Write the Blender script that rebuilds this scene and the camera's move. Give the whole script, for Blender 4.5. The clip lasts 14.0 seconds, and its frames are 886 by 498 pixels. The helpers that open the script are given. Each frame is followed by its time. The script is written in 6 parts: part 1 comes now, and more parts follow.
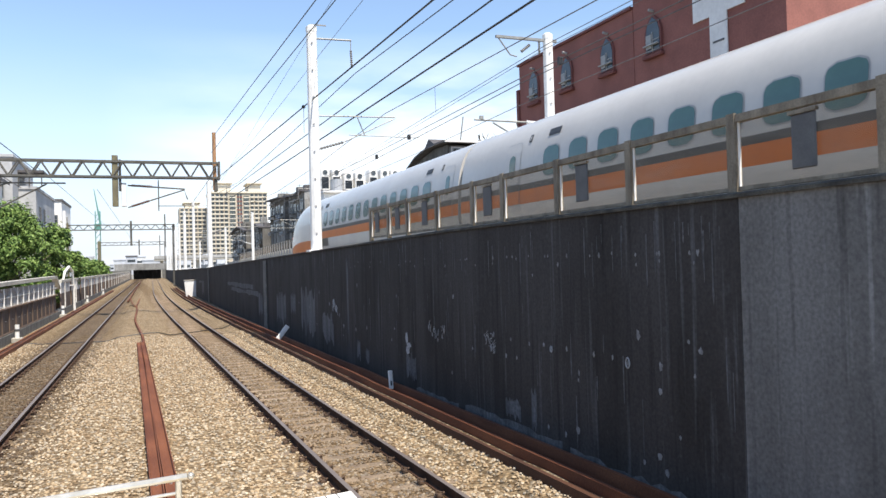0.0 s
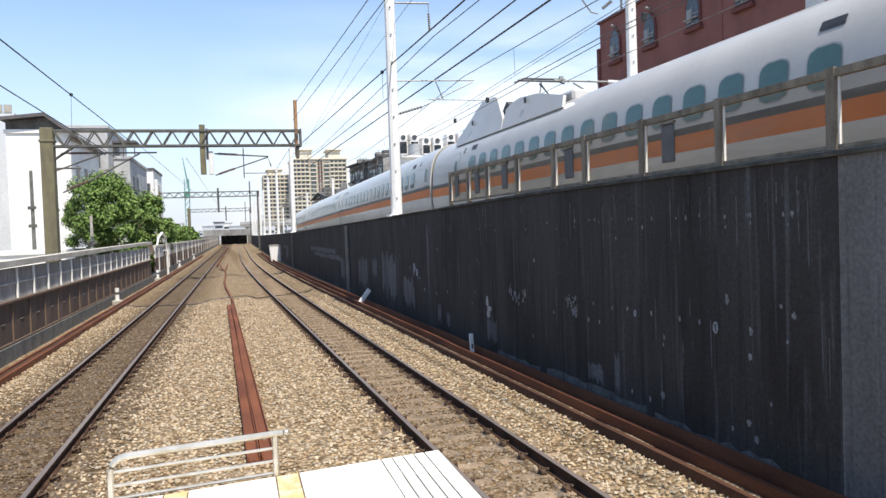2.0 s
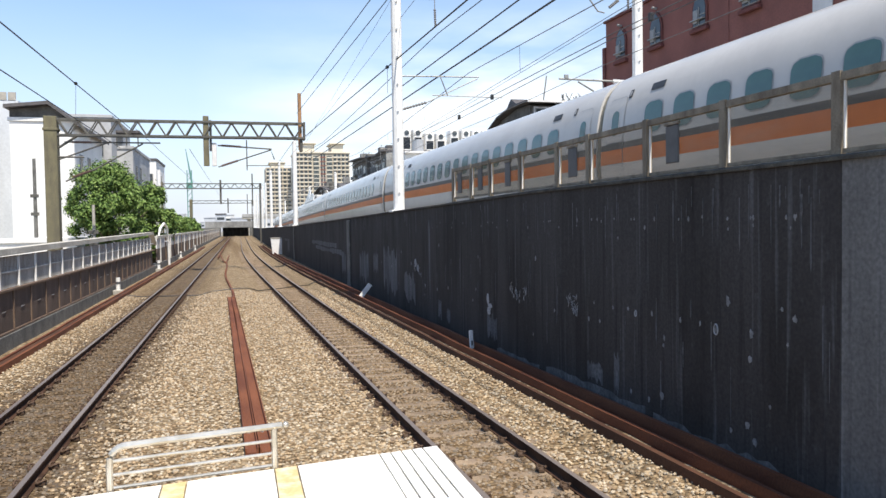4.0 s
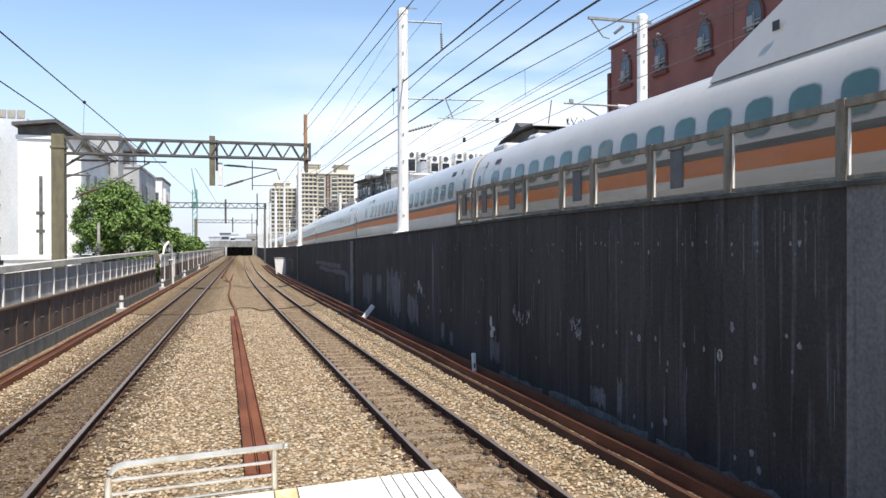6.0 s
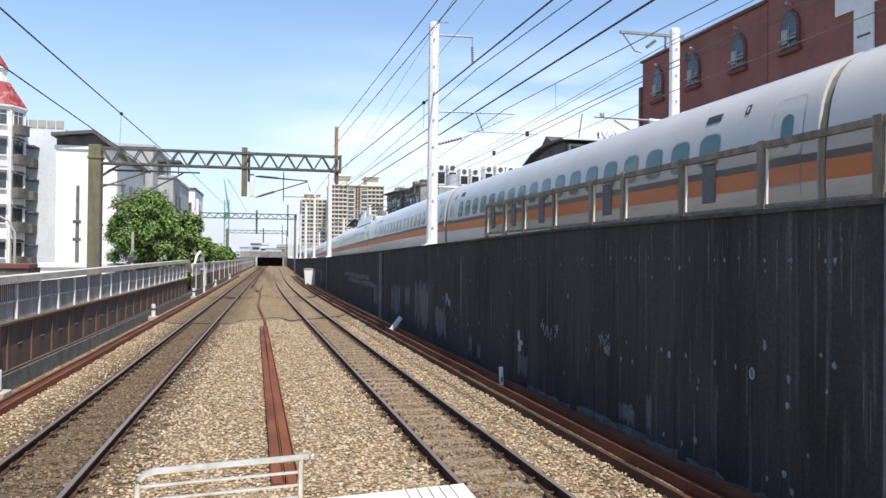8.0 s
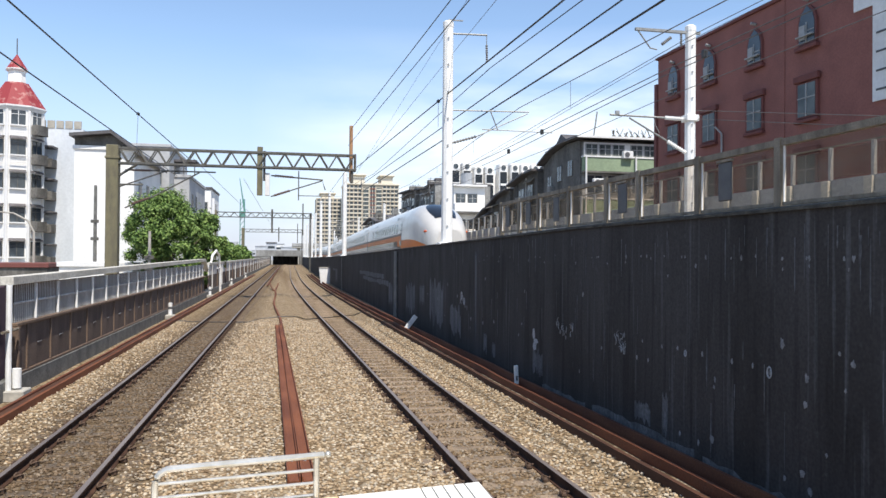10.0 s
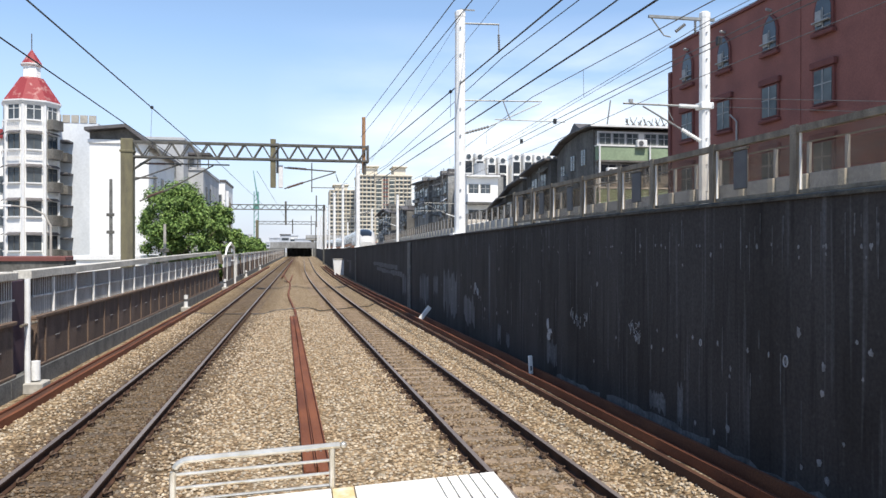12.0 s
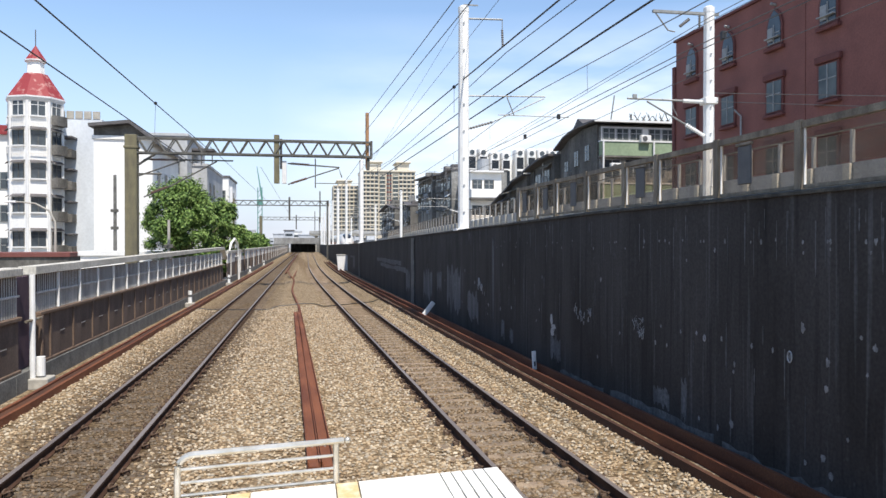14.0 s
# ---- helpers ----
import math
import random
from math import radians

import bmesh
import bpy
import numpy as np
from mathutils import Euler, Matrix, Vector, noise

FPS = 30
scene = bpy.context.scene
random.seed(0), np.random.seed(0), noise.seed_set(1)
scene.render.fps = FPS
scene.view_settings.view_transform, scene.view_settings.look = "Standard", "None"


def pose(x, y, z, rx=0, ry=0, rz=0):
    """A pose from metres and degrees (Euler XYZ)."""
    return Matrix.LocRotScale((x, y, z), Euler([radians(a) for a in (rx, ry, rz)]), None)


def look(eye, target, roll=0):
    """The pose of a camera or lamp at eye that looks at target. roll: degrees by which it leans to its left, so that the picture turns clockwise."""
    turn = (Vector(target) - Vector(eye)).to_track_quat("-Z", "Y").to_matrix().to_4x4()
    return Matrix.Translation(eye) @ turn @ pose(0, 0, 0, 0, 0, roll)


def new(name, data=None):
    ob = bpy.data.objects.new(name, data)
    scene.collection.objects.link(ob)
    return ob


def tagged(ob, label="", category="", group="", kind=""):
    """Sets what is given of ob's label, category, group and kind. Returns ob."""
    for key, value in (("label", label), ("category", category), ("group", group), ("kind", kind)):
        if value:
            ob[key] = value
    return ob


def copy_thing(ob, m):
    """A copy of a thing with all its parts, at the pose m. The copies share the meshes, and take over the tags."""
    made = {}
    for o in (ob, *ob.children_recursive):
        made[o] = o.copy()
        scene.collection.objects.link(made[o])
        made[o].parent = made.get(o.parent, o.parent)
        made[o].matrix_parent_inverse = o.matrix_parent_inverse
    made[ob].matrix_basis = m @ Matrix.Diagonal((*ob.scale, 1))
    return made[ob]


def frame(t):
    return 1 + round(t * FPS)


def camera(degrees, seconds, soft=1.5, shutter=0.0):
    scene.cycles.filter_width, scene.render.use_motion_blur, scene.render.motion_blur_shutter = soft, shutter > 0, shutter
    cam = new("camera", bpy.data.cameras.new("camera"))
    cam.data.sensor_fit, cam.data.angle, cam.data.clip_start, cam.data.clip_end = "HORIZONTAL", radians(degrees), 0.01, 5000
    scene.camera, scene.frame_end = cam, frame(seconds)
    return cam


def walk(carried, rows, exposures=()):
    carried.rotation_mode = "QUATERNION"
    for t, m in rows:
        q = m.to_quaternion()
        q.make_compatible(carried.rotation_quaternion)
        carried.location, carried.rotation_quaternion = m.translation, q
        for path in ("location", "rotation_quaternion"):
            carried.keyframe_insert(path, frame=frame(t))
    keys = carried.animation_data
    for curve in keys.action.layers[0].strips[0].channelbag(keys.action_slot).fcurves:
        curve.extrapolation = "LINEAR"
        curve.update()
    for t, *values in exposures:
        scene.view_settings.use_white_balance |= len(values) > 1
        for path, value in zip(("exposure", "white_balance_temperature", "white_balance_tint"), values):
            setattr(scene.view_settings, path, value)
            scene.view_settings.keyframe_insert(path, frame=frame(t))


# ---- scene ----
cam = camera(60.4, 14.0)
# ---- camera ----
EYE_Z = 2.75
ROWS = [  # seconds, eye x, yaw, pitch, roll
    (0.0, 0.060, -20.97, 0.87, -1.59), (0.5, 0.050, -18.64, 1.05, -2.44), (1.0, 0.034, -17.20, 1.05, -1.95),
    (1.5, 0.020, -15.99, -0.35, -1.90), (2.0, 0.010, -15.03, -1.65, -2.00), (2.5, 0.000, -14.44, -2.53, -2.15),
    (3.0, 0.000, -14.43, -2.78, -1.69), (5.5, 0.000, -15.28, -0.31, -0.12), (6.0, 0.000, -14.67, -0.27, -0.15),
    (6.5, 0.000, -13.74, -0.22, -0.30), (7.0, 0.000, -13.37, -0.07, -0.04), (7.5, 0.000, -12.93, 0.30, 0.24),
    (8.0, 0.000, -12.52, 0.68, 0.56), (8.5, 0.000, -12.11, 0.90, 0.62), (11.0, 0.000, -11.17, 0.16, 0.38),
    (11.5, 0.000, -10.94, -0.02, 0.31), (12.0, 0.000, -10.41, -0.14, 0.04), (12.5, 0.000, -10.04, -0.25, 0.03),
    (13.0, 0.000, -9.88, -0.37, 0.01), (13.5, 0.000, -9.89, -0.38, 0.30), (14.0, 0.000, -10.14, -0.47, 0.00)]


def aim(x, yaw, pitch, roll):
    a, b = radians(yaw), radians(pitch)
    eye = Vector((x, 0, EYE_Z))
    return look(eye, eye + Vector((-math.sin(a) * math.cos(b), math.cos(a) * math.cos(b), math.sin(b))), roll)


walk(cam, [(t, aim(*r)) for t, *r in ROWS], [(0.0, 0.78, 6800, 10), (1.0, 0.68, 6780, 10), (2.0, 0.64, 6780, 10), (6.0, 0.64, 6720, 10), (8.5, 0.58, 6570, 10), (14.0, 0.55, 6570, 10)])

# ---- world and sun ----
SUN_EL, SUN_AZ = 60.0, 13.0  # the sun stands behind the camera, to its right
sun_dir = Vector((math.sin(radians(SUN_AZ)) * math.cos(radians(SUN_EL)), -math.cos(radians(SUN_AZ)) * math.cos(radians(SUN_EL)), math.sin(radians(SUN_EL))))
world = bpy.data.worlds.new("world")
scene.world = world
world.use_nodes = True
wn = world.node_tree
sky = wn.nodes.new("ShaderNodeTexSky")
sky.sky_type, sky.sun_disc = "NISHITA", False
sky.sun_elevation, sky.sun_rotation = radians(SUN_EL), math.atan2(sun_dir.x, sun_dir.y)
sky.air_density, sky.dust_density, sky.ozone_density = 0.95, 0.0, 1.6
# thin bright cloud low in the sky
tc = wn.nodes.new("ShaderNodeTexCoord")
mp = wn.nodes.new("ShaderNodeMapping")
mp.inputs["Scale"].default_value = (1.6, 1.6, 6.0)
mp.inputs["Location"].default_value = (0.35, 0.2, 0.1)
nz = wn.nodes.new("ShaderNodeTexNoise")
nz.inputs["Scale"].default_value, nz.inputs["Detail"].default_value = 2.2, 6
rp = wn.nodes.new("ShaderNodeValToRGB")
rp.color_ramp.elements[0].position, rp.color_ramp.elements[1].position = 0.34, 0.62
sep = wn.nodes.new("ShaderNodeSeparateXYZ")
low = wn.nodes.new("ShaderNodeMapRange")
low.inputs["From Min"].default_value, low.inputs["From Max"].default_value = 0.29, 0.12
low.inputs["To Max"].default_value = 0.78
mul = wn.nodes.new("ShaderNodeMath")
mul.operation = "MULTIPLY"
mix = wn.nodes.new("ShaderNodeMixRGB")
mix.inputs[2].default_value = (6.6, 6.9, 7.2, 1)
wn.links.new(tc.outputs["Generated"], mp.inputs[0])
wn.links.new(mp.outputs[0], nz.inputs[0])
wn.links.new(nz.outputs[0], rp.inputs[0])
wn.links.new(tc.outputs["Generated"], sep.inputs[0])
wn.links.new(sep.outputs[2], low.inputs[0])
bank = wn.nodes.new("ShaderNodeMapRange")
bank.inputs["From Min"].default_value, bank.inputs["From Max"].default_value = -0.05, 0.35
bank.inputs["To Min"].default_value, bank.inputs["To Max"].default_value = 0.05, 1.9
mul2 = wn.nodes.new("ShaderNodeMath")
mul2.operation, mul2.use_clamp = "MULTIPLY", True
wn.links.new(sep.outputs[0], bank.inputs[0])
wn.links.new(rp.outputs[0], mul2.inputs[0])
wn.links.new(bank.outputs[0], mul2.inputs[1])
wn.links.new(mul2.outputs[0], mul.inputs[0])
wn.links.new(low.outputs[0], mul.inputs[1])
wn.links.new(mul.outputs[0], mix.inputs[0])
# light blue haze over the horizon
haze = wn.nodes.new("ShaderNodeMapRange")
haze.inputs["From Min"].default_value, haze.inputs["From Max"].default_value = 0.26, 0.02
haze.inputs["To Max"].default_value = 0.85
veil = wn.nodes.new("ShaderNodeMixRGB")
veil.inputs[2].default_value = (2.8, 3.2, 4.25, 1)
wn.links.new(sep.outputs[2], haze.inputs[0])
wn.links.new(haze.outputs[0], veil.inputs[0])
wn.links.new(sky.outputs[0], veil.inputs[1])
wn.links.new(veil.outputs[0], mix.inputs[1])
wn.links.new(mix.outputs[0], wn.nodes["Background"].inputs[0])
wn.nodes["Background"].inputs[1].default_value = 0.14
sun = new("sun", bpy.data.lights.new("sun", "SUN"))
sun.data.energy, sun.data.angle, sun.data.color = 4.2, radians(0.5), (1.0, 0.95, 0.87)
sun.matrix_world = look(sun_dir * 100, (0, 0, 0))


# ---- materials ----
def material(name, a, b=None, scale=6.0, rough=0.7, metal=0.0, bump=0.0, bump_scale=None, streak=None, spread=(0.35, 0.65), per_piece=0.0, fine=0.0, spec=0.5):
    """Two colours mixed by noise at one scale and grain at a finer one; streak stretches the noise."""
    m = bpy.data.materials.new(name)
    m.use_nodes = True
    n, l = m.node_tree.nodes, m.node_tree.links
    bs = n["Principled BSDF"]
    bs.inputs["Roughness"].default_value, bs.inputs["Metallic"].default_value = rough, metal
    bs.inputs["Specular IOR Level"].default_value = spec
    b = b or tuple(c * 0.8 for c in a)
    co = n.new("ShaderNodeTexCoord")
    mpp = n.new("ShaderNodeMapping")
    if streak:
        mpp.inputs["Scale"].default_value = streak
    l.new(co.outputs["Object"], mpp.inputs[0])
    big = n.new("ShaderNodeTexNoise")
    big.inputs["Scale"].default_value, big.inputs["Detail"].default_value = scale, 5
    l.new(mpp.outputs[0], big.inputs[0])
    ramp = n.new("ShaderNodeValToRGB")
    e = ramp.color_ramp.elements
    e[0].position, e[1].position = spread
    e[0].color, e[1].color = (*a, 1), (*b, 1)
    l.new(big.outputs[0], ramp.inputs[0])
    out = ramp.outputs[0]
    small = n.new("ShaderNodeTexNoise")
    small.inputs["Scale"].default_value, small.inputs["Detail"].default_value = bump_scale or scale * 9, 4
    l.new(co.outputs["Object"], small.inputs[0])
    if fine:
        hs = n.new("ShaderNodeHueSaturation")
        rg = n.new("ShaderNodeMapRange")
        rg.inputs["From Min"].default_value, rg.inputs["From Max"].default_value = 0.3, 0.7
        rg.inputs["To Min"].default_value, rg.inputs["To Max"].default_value = 1 - fine, 1 + fine
        l.new(small.outputs[0], rg.inputs[0])
        l.new(rg.outputs[0], hs.inputs["Value"])
        l.new(out, hs.inputs["Color"])
        out = hs.outputs[0]
    if per_piece:
        ob = n.new("ShaderNodeObjectInfo")
        hs = n.new("ShaderNodeHueSaturation")
        rg = n.new("ShaderNodeMapRange")
        rg.inputs["To Min"].default_value, rg.inputs["To Max"].default_value = 1 - per_piece, 1 + per_piece
        l.new(ob.outputs["Random"], rg.inputs[0])
        l.new(rg.outputs[0], hs.inputs["Value"])
        l.new(out, hs.inputs["Color"])
        out = hs.outputs[0]
    l.new(out, bs.inputs["Base Color"])
    if bump:
        bp = n.new("ShaderNodeBump")
        bp.inputs["Strength"].default_value, bp.inputs["Distance"].default_value = bump, 0.02
        l.new(small.outputs[0], bp.inputs["Height"])
        l.new(bp.outputs[0], bs.inputs["Normal"])
    return m


def island_material(name, cols, rough=0.9):
    """Stones or leaves: a colour for each island of the mesh."""
    m = bpy.data.materials.new(name)
    m.use_nodes = True
    n, l = m.node_tree.nodes, m.node_tree.links
    bs = n["Principled BSDF"]
    bs.inputs["Roughness"].default_value = rough
    bs.inputs["Specular IOR Level"].default_value = 0.25
    g = n.new("ShaderNodeNewGeometry")
    ramp = n.new("ShaderNodeValToRGB")
    e = ramp.color_ramp.elements
    e[0].color, e[1].color = (*cols[0], 1), (*cols[-1], 1)
    for k, c in enumerate(cols[1:-1]):
        e.new((k + 1) / (len(cols) - 1)).color = (*c, 1)
    l.new(g.outputs["Random Per Island"], ramp.inputs[0])
    l.new(ramp.outputs[0], bs.inputs["Base Color"])
    return m


def ballast_material():
    """Crushed stone: voronoi cells give stones of many tans and greys, with shade painted into the gaps."""
    m = bpy.data.materials.new("ballast")
    m.use_nodes = True
    n, l = m.node_tree.nodes, m.node_tree.links
    bs = n["Principled BSDF"]
    bs.inputs["Roughness"].default_value = 0.95
    bs.inputs["Specular IOR Level"].default_value = 0.2
    co = n.new("ShaderNodeTexCoord")
    vo = n.new("ShaderNodeTexVoronoi")
    vo.inputs["Scale"].default_value = 15
    l.new(co.outputs["Object"], vo.inputs["Vector"])
    sp = n.new("ShaderNodeSeparateColor")
    l.new(vo.outputs["Color"], sp.inputs[0])
    ramp = n.new("ShaderNodeValToRGB")
    e = ramp.color_ramp.elements
    e[0].color, e[1].color = (0.16, 0.11, 0.062, 1), (0.52, 0.43, 0.31, 1)
    e.new(0.35).color = (0.30, 0.215, 0.13, 1)
    e.new(0.7).color = (0.40, 0.305, 0.19, 1)
    l.new(sp.outputs[0], ramp.inputs[0])
    # colour darkens towards each stone's rim: painted shade of the gaps
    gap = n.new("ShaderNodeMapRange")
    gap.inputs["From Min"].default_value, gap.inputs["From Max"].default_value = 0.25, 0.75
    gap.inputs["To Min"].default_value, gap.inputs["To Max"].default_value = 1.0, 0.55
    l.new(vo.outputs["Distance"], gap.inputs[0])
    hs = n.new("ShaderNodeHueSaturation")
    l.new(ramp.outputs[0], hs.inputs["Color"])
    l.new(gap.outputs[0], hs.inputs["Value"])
    # rust and grease stain by large noise
    big = n.new("ShaderNodeTexNoise")
    big.inputs["Scale"].default_value = 0.35
    l.new(co.outputs["Object"], big.inputs[0])
    mx = n.new("ShaderNodeMixRGB")
    mx.blend_type = "MULTIPLY"
    mx.inputs[2].default_value = (0.80, 0.74, 0.66, 1)
    l.new(big.outputs[0], mx.inputs[0])
    l.new(hs.outputs[0], mx.inputs[1])
    last = mx.outputs[0]
    for slope, x0, amount, wide in ((0.0, -2.915, 0.50, 1.75), (0.034, 3.145, 0.72, 1.15)):
        dot = n.new("ShaderNodeVectorMath")
        dot.operation = "DOT_PRODUCT"
        dot.inputs[1].default_value = (1, slope, 0)
        l.new(co.outputs["Object"], dot.inputs[0])
        off = n.new("ShaderNodeMath")
        off.operation = "SUBTRACT"
        off.inputs[1].default_value = x0
        l.new(dot.outputs["Value"], off.inputs[0])
        ab = n.new("ShaderNodeMath")
        ab.operation = "ABSOLUTE"
        l.new(off.outputs[0], ab.inputs[0])
        near = n.new("ShaderNodeMapRange")
        near.inputs["From Min"].default_value, near.inputs["From Max"].default_value = wide, 0.55
        l.new(ab.outputs[0], near.inputs[0])
        oil = n.new("ShaderNodeMixRGB")
        oil.blend_type = "MULTIPLY"
        oil.inputs[2].default_value = (amount, amount * 0.93, amount * 0.85, 1)
        l.new(near.outputs[0], oil.inputs[0])
        l.new(last, oil.inputs[1])
        last = oil.outputs[0]
    l.new(last, bs.inputs["Base Color"])
    inv = n.new("ShaderNodeMath")
    inv.operation = "MULTIPLY"
    inv.inputs[1].default_value = -1
    l.new(vo.outputs["Distance"], inv.inputs[0])
    bp = n.new("ShaderNodeBump")
    bp.inputs["Strength"].default_value, bp.inputs["Distance"].default_value = 0.9, 0.05
    l.new(inv.outputs[0], bp.inputs["Height"])
    l.new(bp.outputs[0], bs.inputs["Normal"])
    return m


def soot_wall_material(name, dark, mid, pale, run):
    """Sooty concrete: broad vertical runs, thin pale leached lines, cloudy mottling and fine pits."""
    m = bpy.data.materials.new(name)
    m.use_nodes = True
    n, l = m.node_tree.nodes, m.node_tree.links
    bs = n["Principled BSDF"]
    bs.inputs["Roughness"].default_value = 0.85
    bs.inputs["Specular IOR Level"].default_value = 0.25
    co = n.new("ShaderNodeTexCoord")

    def layer(stretch, scale, detail, lo, hi):
        mp = n.new("ShaderNodeMapping")
        mp.inputs["Scale"].default_value = stretch
        l.new(co.outputs["Object"], mp.inputs[0])
        nz = n.new("ShaderNodeTexNoise")
        nz.inputs["Scale"].default_value, nz.inputs["Detail"].default_value = scale, detail
        l.new(mp.outputs[0], nz.inputs[0])
        rg = n.new("ShaderNodeMapRange")
        rg.inputs["From Min"].default_value, rg.inputs["From Max"].default_value = lo, hi
        l.new(nz.outputs[0], rg.inputs[0])
        return nz.outputs[0], rg.outputs[0]

    def over(below, colour, factor, amount):
        k = n.new("ShaderNodeMath")
        k.operation = "MULTIPLY"
        k.inputs[1].default_value = amount
        l.new(factor, k.inputs[0])
        mx = n.new("ShaderNodeMixRGB")
        l.new(k.outputs[0], mx.inputs[0])
        l.new(below, mx.inputs[1])
        mx.inputs[2].default_value = (*colour, 1)
        return mx.outputs[0]

    base = n.new("ShaderNodeRGB")
    base.outputs[0].default_value = (*dark, 1)
    out = over(base.outputs[0], mid, layer((1, 1.0, 0.16), 1.3, 4, 0.40, 0.75)[1], 0.85)
    out = over(out, mid, layer((1, 1, 0.7), 0.9, 7, 0.45, 0.70)[1], 0.45)
    out = over(out, pale, layer((1, 7.0, 0.28), 1.4, 3, 0.60, 0.74)[1], run)
    out = over(out, pale, layer((1, 1.2, 0.9), 5.5, 6, 0.64, 0.80)[1], run * 0.6)
    out = over(out, (dark[0] * 0.45, dark[1] * 0.45, dark[2] * 0.45), layer((1, 4.0, 0.2), 1.9, 4, 0.56, 0.72)[1], 0.7)
    pit, grain = layer((1, 1, 1), 26, 4, 0.3, 0.7)
    hs = n.new("ShaderNodeHueSaturation")
    rg = n.new("ShaderNodeMapRange")
    rg.inputs["To Min"].default_value, rg.inputs["To Max"].default_value = 0.78, 1.22
    l.new(grain, rg.inputs[0])
    l.new(rg.outputs[0], hs.inputs["Value"])
    l.new(out, hs.inputs["Color"])
    l.new(hs.outputs[0], bs.inputs["Base Color"])
    bp = n.new("ShaderNodeBump")
    bp.inputs["Strength"].default_value, bp.inputs["Distance"].default_value = 0.3, 0.01
    l.new(pit, bp.inputs["Height"])
    l.new(bp.outputs[0], bs.inputs["Normal"])
    return m


def panel_material(name, tint, dirt, amount):
    """Tinted clear sheet with a film of dirt on it."""
    m = bpy.data.materials.new(name)
    m.use_nodes = True
    n, l = m.node_tree.nodes, m.node_tree.links
    bs = n["Principled BSDF"]
    bs.inputs["Base Color"].default_value = (*dirt, 1)
    bs.inputs["Roughness"].default_value = 0.35
    tr = n.new("ShaderNodeBsdfTransparent")
    tr.inputs[0].default_value = (*tint, 1)
    nz = n.new("ShaderNodeTexNoise")
    co = n.new("ShaderNodeTexCoord")
    mp = n.new("ShaderNodeMapping")
    mp.inputs["Scale"].default_value = (1.0, 0.6, 3.5)
    nz.inputs["Scale"].default_value, nz.inputs["Detail"].default_value = 2.0, 5
    rg = n.new("ShaderNodeMapRange")
    rg.inputs["From Min"].default_value, rg.inputs["From Max"].default_value = 0.35, 0.75
    rg.inputs["To Min"].default_value, rg.inputs["To Max"].default_value = amount * 0.5, amount * 1.8
    mx = n.new("ShaderNodeMixShader")
    l.new(co.outputs["Object"], mp.inputs[0])
    l.new(mp.outputs[0], nz.inputs[0])
    l.new(nz.outputs[0], rg.inputs[0])
    l.new(rg.outputs[0], mx.inputs[0])
    l.new(tr.outputs[0], mx.inputs[1])
    l.new(bs.outputs[0], mx.inputs[2])
    l.new(mx.outputs[0], n["Material Output"].inputs[0])
    return m


